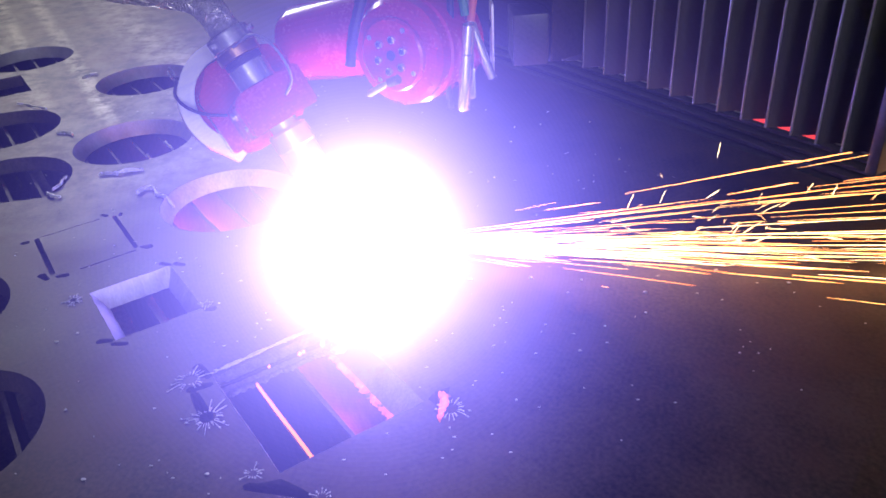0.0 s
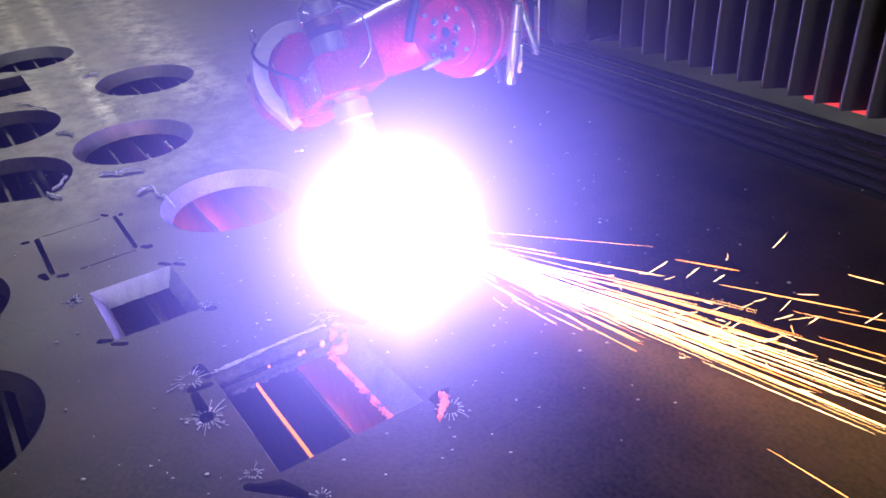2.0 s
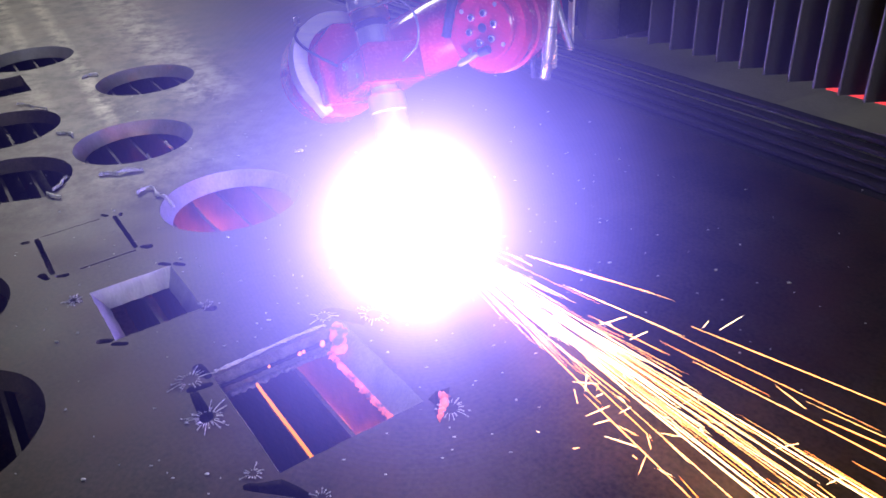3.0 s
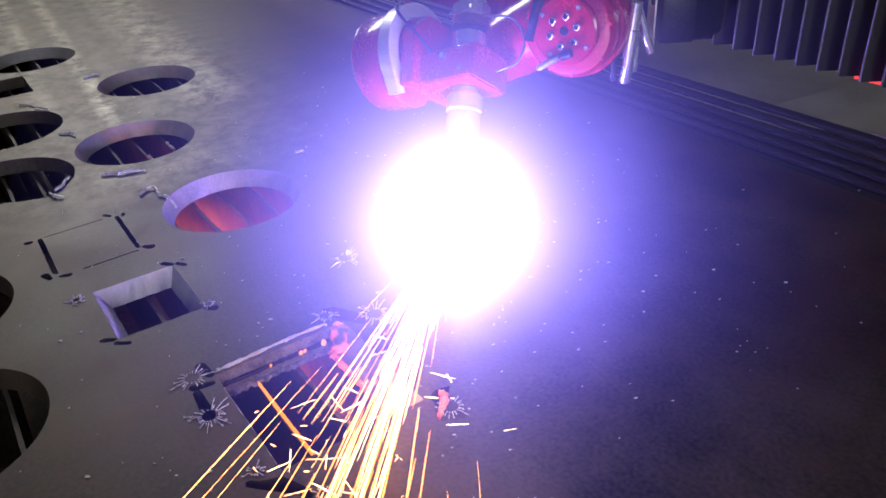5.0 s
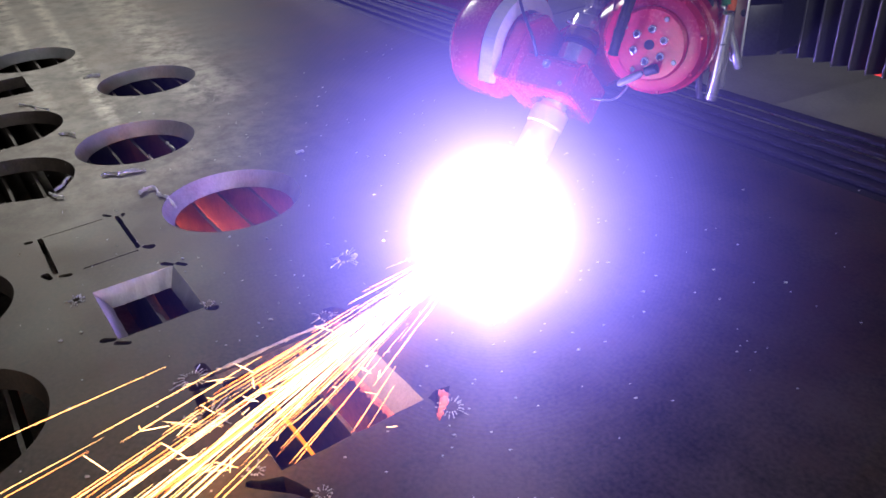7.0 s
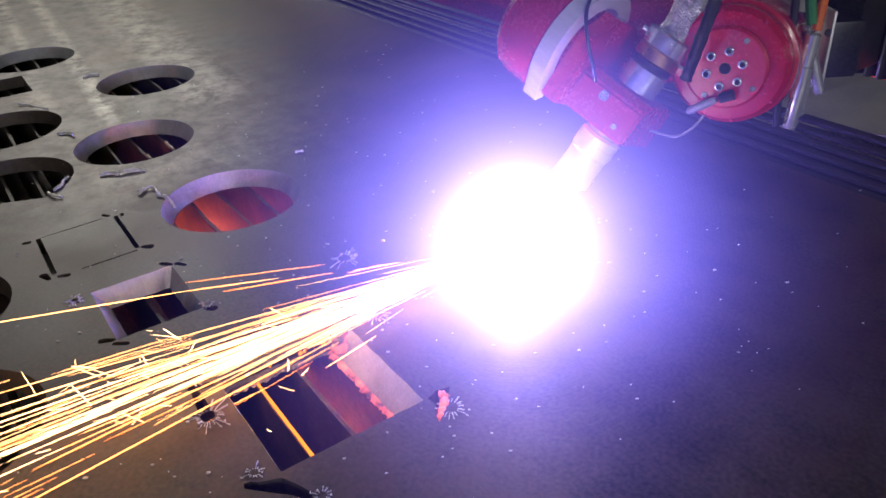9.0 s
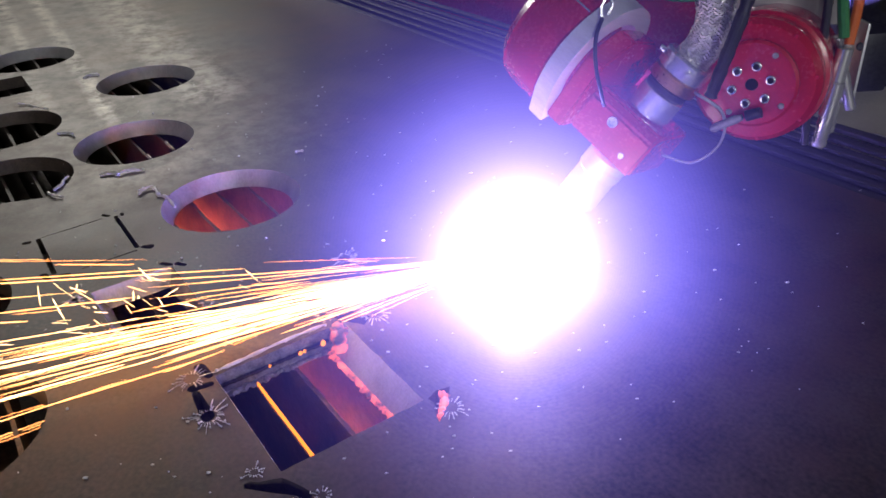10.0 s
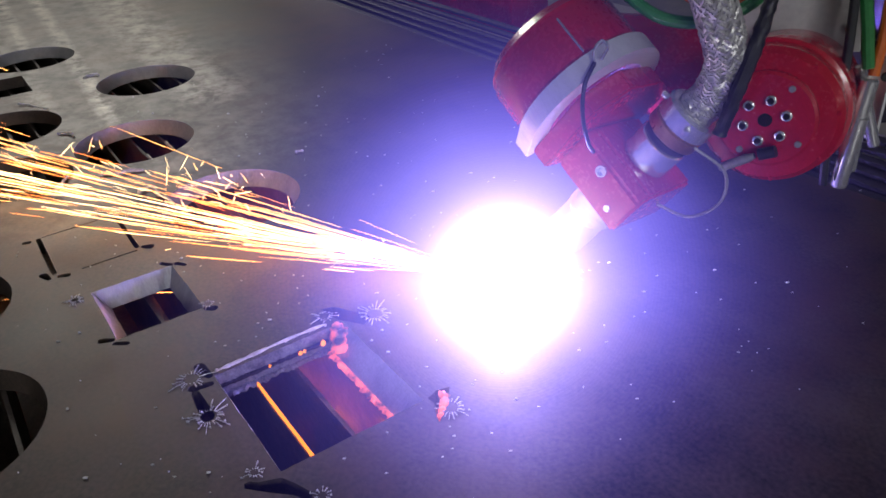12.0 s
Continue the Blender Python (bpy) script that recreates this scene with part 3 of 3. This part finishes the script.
# ---- the bevel tool: origin at the cutting point, z up the torch, x along the wrist motor ----
def build_tool():
    K = R
    tool = thing("bevel_torch_head", "red robot wrist with clamped plasma torch and braided hose", "plasma torch")
    part("torch_barrel", lathe([(0.020, 0), (0.024, 0.004), (0.026, 0.05), (0.026, 0.25)], (0, 0, 0.15)), STEEL_BRIGHT, tool, "bright steel torch barrel")
    part("nozzle", lathe([(0.006, 0.0), (0.011, 0.006), (0.019, 0.05), (0.026, 0.058), (0.026, 0.092)], (0, 0, 0.085)), COPPER_CUP, tool, "heat-stained nozzle")
    part("retaining_cap", lathe([(0.030, 0), (0.034, 0.004), (0.034, 0.06), (0.037, 0.064), (0.037, 0.095), (0.033, 0.1)], (0, 0, 0.178)), STEEL_BRIGHT, tool, "ribbed steel retaining cap")
    # the clamp block
    out = [(-0.066, 0.290), (0.066, 0.290), (0.066, 0.366), (-0.050, 0.366), (-0.066, 0.352)]
    block = part("clamp_block", prism(out, -0.0685, 0.058, 0.004), RED, tool)
    part("flange_plate", prism([(-0.092, 0.285), (0.06, 0.285), (0.085, 0.33), (0.085, 0.42), (0.03, 0.445), (-0.05, 0.445), (-0.096, 0.40)], -0.1005, -0.068, 0.003), RED, tool)
    part("bolt", lathe([(0.0085, 0), (0.0085, 0.006), (0.0060, 0.006), (0.0060, 0.002)], (-0.013, -0.0645, 0.340), (0, -1, 0), 16), CHROME, block)
    part("bolt", lathe([(0.005, 0), (0.005, 0.004)], (0.03, -0.0645, 0.31), (0, -1, 0), 12), CHROME, block)
    # the silver collar: an arc with a straight tail
    c = (-0.024, 0.372)
    ro, ri = 0.110, 0.080
    arc = [(c[0] + ro * math.cos(a), c[1] + ro * math.sin(a)) for a in (radians(-30 + 250 * i / 36) for i in range(37))]
    tail = [(-0.088, 0.268), (-0.068, 0.276)]
    back = [(c[0] + ri * math.cos(a), c[1] + ri * math.sin(a)) for a in (radians(215 - 240 * i / 36) for i in range(37))]
    part("collar_plate", prism(arc + tail + back, -0.130, -0.101, 0.0015), STEEL_BRIGHT, tool, "bright machined collar plate")
    # the motor housing behind it
    part("motor_housing", lathe([(0.099, 0), (0.104, 0.005), (0.104, 0.066), (0.100, 0.072), (0.100, 0.080), (0.088, 0.094), (0.04, 0.100)], (-0.131, -0.024, 0.372), (-1, 0, 0), 48), RED, tool)
    part("seam_strip", box((0.060, 0.003, 0.003), (-0.166, -0.0975, 0.446), 0.0008), CHROME, tool, "bright seam line")
    # the coupling and its rings
    coup = part("coupling", lathe([(0.030, 0), (0.036, 0.003), (0.036, 0.040), (0.033, 0.042)], (0, 0, 0.366)), CHROME, tool, "polished hose coupling")
    part("seal_ring", lathe(rod_bevel(0.034, 0.012), (0, 0, 0.408)), RUBBER, tool, "black seal ring")
    part("brass_ring", lathe([(0.036, 0), (0.039, 0.002), (0.039, 0.018), (0.036, 0.020)], (0, 0, 0.420)), BRASS, tool, "worn brass ring")
    part("clamp_ring", lathe([(0.036, 0), (0.040, 0.003), (0.040, 0.026), (0.036, 0.030)], (0, 0, 0.440)), CHROME, tool, "steel hose clamp")
    for a in (200, 300, 60):
        part("bolt", lathe(rod_bevel(0.005, 0.010, 0.001), (0.038 * math.cos(radians(a)), 0.038 * math.sin(radians(a)), 0.456), (math.cos(radians(a)), math.sin(radians(a)), 0), 12), CHROME, coup)
    return tool


HOSE_PATH = [(0, 0, 0.464), (0.0, 0.0, 0.500), (-0.018, -0.010, 0.545), (-0.070, -0.045, 0.590), (-0.140, -0.10, 0.650), (-0.205, -0.155, 0.72)]


def braided_hose(tool):
    """A rubber core wrapped by two sets of flat wire helices."""
    core = part("hose", tube(HOSE_PATH, 0.0232, 16, 10), BRAID, tool, "grey hose core")
    path = smooth_path(HOSE_PATH, 26)
    x = None
    frames = []
    for i, c in enumerate(path):
        d = (path[min(i + 1, len(path) - 1)] - path[max(i - 1, 0)]).normalized()
        x = d.orthogonal().normalized() if x is None else (x - d * x.dot(d)).normalized()
        frames.append((c, x.copy(), d.cross(x)))
    bm = bmesh.new()
    strands = 20
    for sgn in (1, -1):
        for s in range(strands):
            pts = []
            for i, (c, fx, fy) in enumerate(frames):
                a = 2 * math.pi * s / strands + sgn * i * 0.115
                w = 0.0246 + 0.0016 * math.sin(i * 0.9 + s * math.pi) * sgn + random.uniform(-0.0004, 0.0004)
                pts.append(c + (fx * math.cos(a) + fy * math.sin(a)) * w)
            tube(pts, 0.0020, 4, 0, bm)
    part("braid", bm, BRAID, core, "silver braided wire sleeve")["kind"] = "stuff"


tool = build_tool()
braided_hose(tool)
part("earth_wire", tube([(0.038, -0.01, 0.438), (0.085, 0.02, 0.435), (0.110, 0.035, 0.395), (0.098, 0.035, 0.345), (0.055, 0.02, 0.325)], 0.0024, 8, 8), GREY_WIRE, tool, "thin grey wire loop")
part("sling", tube([(-0.112, -0.105, 0.452), (-0.095, -0.122, 0.430), (-0.07, -0.120, 0.400), (-0.045, -0.10, 0.37), (-0.04, -0.07, 0.35)], 0.0030, 8, 8), RUBBER, tool, "black lanyard with a wire eye")
part("sling_eye", tube([(-0.112, -0.105, 0.452), (-0.122, -0.108, 0.464), (-0.124, -0.105, 0.478), (-0.114, -0.10, 0.476), (-0.109, -0.102, 0.460)], 0.0022, 6, 6), CHROME, tool, "steel wire eye")


# ---- the carriage: origin at the foot of the hanging cylinder ----
def build_carriage():
    car = thing("robot_carriage", "red robot joint on a black carriage with hanging cables", "robot arm")
    face = Vector((-0.55, -0.83, 0.06)).normalized()      # the joint's cover looks at the front
    c = Vector((-0.117, 0.0, 0.108))
    joint = part("joint_housing", lathe([(0.05, -0.17), (0.094, -0.15), (0.099, -0.055), (0.097, -0.042), (0.092, -0.040), (0.092, -0.016), (0.084, -0.006), (0.073, -0.004)], c, face, 56), RED, car)
    part("joint_cover", lathe([(0.064, -0.004), (0.064, 0.004), (0.060, 0.007), (0.0, 0.0072)], c + face * 0.0005, face, 48), RED, joint, "raised round red cover")
    right = Vector((1, 0, 0))
    right = (right - face * right.dot(face)).normalized()
    up = face.cross(right)
    if up.z < 0:
        up = -up
    for i in range(6):
        a = radians(60 * i + 20)
        p = c + face * 0.0075 + (right * math.cos(a) + up * math.sin(a)) * 0.028
        b = part("bolt", lathe([(0.0070, 0), (0.0070, 0.006), (0.0050, 0.007)], p, face, 14), CHROME, joint)
        # raised dark disc on the bolt head; the socket's shade is its colour
        part("socket", lathe([(0.0044, 0), (0.0044, 0.0012)], p + face * 0.0068, face, 10), HOLE_SHADE, b)
    # raised dark disc on the cover; the bore's shade is its colour
    part("centre_bore", lathe([(0.009, 0), (0.009, 0.0015)], c + face * 0.0075, face, 16), HOLE_SHADE, joint)
    for i in range(4):
        a = radians(90 * i + 58)
        p = c + face * 0.0065 + (right * math.cos(a) + up * math.sin(a)) * 0.052
        part("bolt", lathe(rod_bevel(0.0045, 0.003, 0.001), p, face, 12), GREY_WIRE, joint)
    for i in range(8):
        a = radians(45 * i + 10)
        p = c - face * 0.008 + (right * math.cos(a) + up * math.sin(a)) * 0.086
        part("screw", lathe(rod_bevel(0.0035, 0.003, 0.001), p, face, 10), RED, joint)
    part("cable_plug", lathe([(0.004, 0), (0.0065, 0.01), (0.0065, 0.045), (0.004, 0.05)], c + face * 0.02 - up * 0.046 - right * 0.005, (right * -0.8 - up * 0.45).normalized(), 12), GREY_WIRE, joint, "grey cable plug")
    part("plug_socket", lathe([(0.008, 0), (0.008, 0.022)], c + face * 0.02 - up * 0.044, (right * 0.9 + up * 0.35).normalized(), 12), RUBBER, joint)
    # hanging pneumatic cylinder
    rod = part("pneumatic_cylinder", lathe([(0.009, 0), (0.011, 0.003), (0.011, 0.048), (0.013, 0.050), (0.013, 0.100), (0.0115, 0.102), (0.0115, 0.150), (0.008, 0.153)], (0, 0, 0), (0.10, 0.06, 1), 20), CHROME, car, "bright pneumatic cylinder")
    part("side_rail", box((0.012, 0.012, 0.055), (0.018, 0.012, 0.045), 0.002), CHROME, rod)
    part("brace", lathe(rod_bevel(0.008, 0.12, 0.002), (0.055, 0.03, 0.045), (-0.35, 0.1, 1), 16), CHROME, car, "slanting steel brace")
    part("bracket", box((0.004, 0.05, 0.13), (0.058, 0.06, 0.11), 0.001), STEEL_BRIGHT, car, "bright bracket with bolts")
    for z in (0.065, 0.14):
        part("bolt", lathe(rod_bevel(0.006, 0.006, 0.001), (0.056, 0.045, z), (-0.3, -1, 0), 12), RUBBER, car)
    part("carriage_body", box((0.17, 0.30, 0.80), (0.175, 0.36, 0.415), 0.008, pose(0, 0, 0, 0, 0, TURN + 90)), PAINT_BLACK, car)
    part("mount_plate", box((0.16, 0.018, 0.20), (-0.045, 0.10, 0.265), 0.003, pose(0, 0, 0, 0, 0, -12)), GREY_SHEET, car, "bright machined mounting plate")
    part("drag_chain_box", box((0.07, 0.10, 0.10), (0.14, 0.20, 0.075), 0.006), PAINT_BLACK, car)
    for p in ((-0.10, 0.100, 0.33), (0.01, 0.077, 0.33), (-0.10, 0.100, 0.20), (0.01, 0.077, 0.20)):
        part("bolt", lathe(rod_bevel(0.007, 0.008, 0.001), p, (-0.2, -1, 0), 14), CHROME, car)
    part("green_cable", tube([(0.010, 0.01, 0.165), (0.004, 0.02, 0.21), (0.0, 0.05, 0.30), (0.01, 0.08, 0.5)], 0.008, 10, 8), GREEN, car, "green cable")
    part("orange_cable", tube([(0.018, 0.008, 0.155), (0.026, 0.02, 0.21), (0.03, 0.04, 0.32), (0.03, 0.07, 0.5)], 0.007, 10, 8), ORANGE, car, "orange cable")
    part("black_hose", tube([(-0.022, 0.0, 0.005), (-0.026, 0.005, 0.08), (-0.015, 0.02, 0.17), (-0.02, 0.05, 0.4)], 0.006, 10, 8), RUBBER, car, "black hose beside the cylinder")
    part("corrugated_hose", tube([(-0.190, -0.035, 0.105), (-0.178, -0.04, 0.16), (-0.158, -0.03, 0.22), (-0.143, -0.02, 0.28), (-0.125, 0.0, 0.36), (-0.11, 0.03, 0.5)], 0.009, 10, 12, None, 0.12), RUBBER, car, "black corrugated hose")
    part("green_cable", tube([(-0.34, 0.10, 0.30), (-0.25, 0.04, 0.235), (-0.15, 0.02, 0.255), (-0.06, 0.06, 0.36)], 0.008, 10, 8), GREEN, car, "green cable loop")
    part("orange_cable", tube([(-0.26, 0.08, 0.29), (-0.20, 0.05, 0.25), (-0.12, 0.05, 0.27), (-0.05, 0.07, 0.36)], 0.006, 10, 8), ORANGE, car, "orange cable loop")
    return car


carriage = build_carriage()


def build_forearm():
    arm = thing("robot_forearm", "glossy red tapered robot forearm", "robot arm")
    part("casting", lathe([(0.05, -0.03), (0.070, 0.0), (0.077, 0.05), (0.076, 0.16), (0.072, 0.26), (0.055, 0.285)], (0, 0, 0), (0, 0, 1), 48), RED, arm)
    part("band", lathe([(0.0765, 0), (0.0785, 0.002), (0.0785, 0.010), (0.0765, 0.012)], (0, 0, 0.045), (0, 0, 1), 48), RED, arm)
    return arm


forearm = build_forearm()

# ---- the bellows on the gantry: folds that open and close as the carriage slides ----
FOLDS = 14
bellows = thing("gantry_bellows", "black folded bellows with pale edges on the gantry", "bellows", m=TABLE)
folds = []
for i in range(FOLDS):
    bm = bmesh.new()
    w, d, h = 0.036, 0.055, 0.75
    pts = [(-0.004, 0.0), (w, d), (w, d + 0.004), (-0.007, 0.003)]
    lo = [bm.verts.new((x, y, 0.0)) for x, y in pts]
    hi = [bm.verts.new((x, y, h)) for x, y in pts]
    bm.faces.new(lo)
    bm.faces.new(hi)
    for k in range(4):
        bm.faces.new((lo[k], lo[(k + 1) % 4], hi[(k + 1) % 4], hi[k]))
    f = part("fold", bm, BELLOWS, bellows, smooth=False)
    part("fold_edge", box((0.0035, 0.0035, 0.75), (-0.0055, -0.001, 0.375), 0.001), FOLD_EDGE, f, "pale strip along the fold edge")
    folds.append(f)
part("end_frame", box((0.018, 0.07, 0.76), (-0.522, 0.025, 0.365), 0.003), PAINT_BLACK, bellows, "black end frame of the folds")
part("beam_face", box((2.2, 0.03, 0.9), (0.5, 0.085, 0.47), 0.004), PAINT_BLACK, bellows, "black gantry beam face behind the folds")
part("tail_strip", box((0.135, 0.03, 0.005), (-0.690, 0.040, -0.003), 0.001), MARKER, bellows, "red strip under the gantry, made to glow")


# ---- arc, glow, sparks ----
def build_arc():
    """The arc is a small white-hot body at the cut; its lens glare is clear glowing shells about a point in front of
    it.
    """
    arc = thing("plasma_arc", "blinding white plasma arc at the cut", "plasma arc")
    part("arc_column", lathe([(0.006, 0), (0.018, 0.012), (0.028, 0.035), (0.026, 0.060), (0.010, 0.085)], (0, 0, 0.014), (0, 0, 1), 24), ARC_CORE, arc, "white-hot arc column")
    # the arc's lens bloom, put into clear glowing shells
    bloom = thing("arc_bloom", "white and violet lens glare of the arc, as clear glowing shells", "fume")
    # brightness of the glare about its middle: radius in millimetres, red, blue
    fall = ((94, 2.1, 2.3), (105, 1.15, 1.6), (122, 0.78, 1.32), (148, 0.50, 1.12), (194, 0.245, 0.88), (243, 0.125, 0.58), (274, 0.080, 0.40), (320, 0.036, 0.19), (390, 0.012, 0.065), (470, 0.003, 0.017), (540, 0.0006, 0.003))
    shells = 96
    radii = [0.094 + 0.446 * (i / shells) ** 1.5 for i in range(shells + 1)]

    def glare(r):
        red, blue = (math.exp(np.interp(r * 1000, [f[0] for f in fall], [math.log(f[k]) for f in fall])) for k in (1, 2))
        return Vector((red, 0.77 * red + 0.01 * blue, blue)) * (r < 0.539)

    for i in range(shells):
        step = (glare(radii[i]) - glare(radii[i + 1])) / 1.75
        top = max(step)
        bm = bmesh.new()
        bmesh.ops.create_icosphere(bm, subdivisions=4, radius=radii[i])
        part("bloom_shell", bm, fume("arc_bloom", step / top, top), bloom)
    return arc, bloom


arc, bloom = build_arc()
melt = tagged(part("melt_spray", lathe([(0.004, 0), (0.012, -0.02), (0.03, -0.12), (0.05, -0.19)], (0, 0, -THICK - 0.003), (0, 0, 1), 16), MELT),
              "orange molten spray under the kerf", "molten metal")


def streak(bm, p, q, w):
    p, q = Vector(p), Vector(q)
    d = (q - p).normalized()
    x = d.orthogonal().normalized()
    y = d.cross(x)
    rings = []
    for c, k in ((p, 0.35), (p.lerp(q, 0.35), 1.0), (p.lerp(q, 0.85), 0.8), (q, 0.15)):
        rings.append([bm.verts.new(c + (x * math.cos(a) + y * math.sin(a)) * w * k) for a in (0, 2.094, 4.189)])
    for a, b in zip(rings, rings[1:]):
        for j in range(3):
            bm.faces.new((a[j], a[(j + 1) % 3], b[(j + 1) % 3], b[j]))
    bm.faces.new(rings[0])
    bm.faces.new(rings[-1])


def build_sparks():
    jet = thing("spark_jet", "fan of yellow sparks streaming from the cut over the plate", "sparks")
    layers = []
    rng = random.Random(7)
    for n, (count, spread, mat) in enumerate(((60, 0.035, SPARK_HOT), (60, 0.06, SPARK_HOT), (75, 0.10, SPARK), (85, 0.14, SPARK), (54, 0.23, SPARK))):
        bm = bmesh.new()
        for _ in range(count):
            a = rng.uniform(0, 2 * math.pi)
            s = spread * math.sqrt(rng.random())
            x0 = 0.08 + (0.45 * rng.random() if rng.random() < 0.3 else 1.3 * rng.random())
            ln = rng.uniform(0.05, 0.22) * (1 + 1.4 * (rng.random() < 0.35))
            d0 = Vector((1, s * math.cos(a), s * math.sin(a)))
            sag = Vector((0, rng.uniform(-0.006, 0.006), rng.uniform(-0.006, 0.006)))
            streak(bm, d0 * x0, d0 * (x0 + ln) + sag, rng.uniform(0.0003, 0.0010))
        layers.append(part("spark_layer", bm, mat, jet))
        layers[-1]["kind"] = "stuff"
    bm = bmesh.new()
    for _ in range(60):
        a, s = rng.uniform(0, 2 * math.pi), 0.075 * math.sqrt(rng.random())
        d0 = Vector((1, s * math.cos(a), s * math.sin(a)))
        x0 = rng.uniform(0.06, 0.16)
        streak(bm, d0 * x0, d0 * (x0 + rng.uniform(0.05, 0.16)), rng.uniform(0.0008, 0.0018))
    part("molten_root", bm, SPARK_HOT, jet, "pale molten root of the jet")["kind"] = "stuff"
    bm = bmesh.new()
    for _ in range(72):
        x0 = rng.choice((0.56, 0.66, 0.70, 1.0, 1.15)) + rng.gauss(0, 0.07)
        p = Vector((x0, rng.gauss(0, 0.05), abs(rng.gauss(0, 0.03)) - 0.02))
        a, e = rng.gauss(0, 0.9), rng.uniform(-0.1, 0.9)
        d = Vector((math.cos(a) * math.cos(e), math.sin(a) * math.cos(e), math.sin(e)))
        p += d * rng.uniform(0, 0.09)
        ln = rng.uniform(0.008, 0.05)
        streak(bm, p, p + d * ln, rng.uniform(0.0003, 0.0008))
    bounce = part("spark_bounce", bm, SPARK_HOT, jet)
    bounce["kind"] = "stuff"
    layers.append(bounce)
    return jet, layers


jet, spark_layers = build_sparks()


# ---- what moves ----
def ring_angle(t):
    return radians(157.8 - 16.51 * t)


def tip(t):
    a = ring_angle(t)
    return RING + Vector((math.cos(a), math.sin(a), 0)) * RING_R


# seconds, spin about the torch, change of tilt, change of azimuth (degrees)
WRIST = ((0, -63.0, -4.0, -6.2), (1, -62.0, -4.2, -5.2), (2, -60.5, -4.4, -4.0), (3, -57.0, -3.8, -2.2), (4, -49.0, 0.8, 0.6), (5, -39.0, 4.6, 2.6), (6, -39.5, 7.4, 4.0),
         (7, -40.4, 8.0, 3.4), (8, -40.4, 3.4, 0.5), (9, -40.8, -1.6, -6.6), (10, -42.6, -1.3, -6.4), (11, -45.6, 1.2, 1.6), (12, -48.0, 2.4, 9.8))


def tool_pose(row):
    t, spin, tilt, turn = row
    a = ring_angle(t) + radians(turn)
    m = Matrix.Rotation(radians(35.1 + tilt), 4, Vector((-math.sin(a), math.cos(a), 0))) @ Matrix.Rotation(radians(spin), 4, "Z")
    return Matrix.Translation(tip(t)) @ m


def carriage_at(t):
    x = (((2.9e-05 * t - 0.001332) * t + 0.012942) * t + 0.028171) * t + 0.051784
    y = (((2e-06 * t + 0.000682) * t - 0.019368) * t + 0.099312) * t + 1.33651
    return Vector((x, y, 0.25))


# seconds and the direction in which the sparks fly, degrees in plan
SPRAY = ((0, -9), (0.5, -16), (1, -23), (1.5, -31), (2, -42), (2.5, -51), (3, -59), (3.7, -76), (4.4, -91), (5, -102), (5.5, -115), (6, -119), (6.5, -122),
         (7, -125), (7.7, -133), (8.4, -143), (9, -148), (9.5, -152), (10, -162), (10.5, -170), (11, -181), (11.5, -192), (12, -204))


def motions():
    walk(tool, [(r[0], tool_pose(r)) for r in WRIST])
    steps = [i * 0.5 for i in range(25)]
    walk(carriage, [(t, Matrix.Translation(carriage_at(t))) for t in steps])
    rows = []
    for r in WRIST:
        joint = carriage_at(r[0]) + Vector((-0.060, 0.15, 0.110))
        wrist = tool_pose(r) @ Vector((-0.13, 0.15, 0.40))
        q = (wrist - joint).to_track_quat("Z", "Y")
        rows.append((r[0], Matrix.Translation(joint) @ q.to_matrix().to_4x4()))
    walk(forearm, rows)
    # the gantry goes across the table with the carriage, its folds along it
    walk(bellows, [(t, TABLE @ Matrix.Translation((0, carriage_at(t).dot(E2) + 0.34, 0.24))) for t in steps])
    for i, f in enumerate(folds):
        walk(f, [(t, Matrix.Translation((lerp_fold(carriage_at(t).dot(E1) - 0.17, i), 0, 0))) for t in steps])
    # the lens glare stands between cutting point and camera; its distance fits its size to the view
    walk(bloom, [(t, Matrix.Translation(EYE + (tip(t) + Vector((0, 0, 0.03)) - EYE).normalized() * float(np.interp(t, (0, 2.5, 5, 7, 9.5, 12), (0.90, 0.97, 1.06, 1.09, 1.12, 1.14))))) for t in steps])
    walk(arc, [(t, Matrix.Translation(tip(t).lerp(RING, 0.03))) for t in steps])
    walk(melt, [(t, Matrix.Translation(tip(t))) for t in steps])
    walk(jet, [(t, Matrix.Translation(tip(t) + Vector((0, 0, 0.03))) @ pose(0, 0, 0, 0, -0.6, a)) for t, a in SPRAY])
    for n, layer in enumerate(spark_layers):
        rate = (52, -67, 41, -58, 73, 0)[n]
        walk(layer, [(t, pose(0, 0, 0, rate * t if rate else 6 * math.sin(t * 2.1), 0, 0 if rate else 5 * math.cos(t * 2.9))) for t in [i * 1.0 for i in range(13)]])


def lerp_fold(start, i):
    k = i / FOLDS
    return start + (-0.53 - start) * (k + 0.23 * k * (1 - k))


motions()
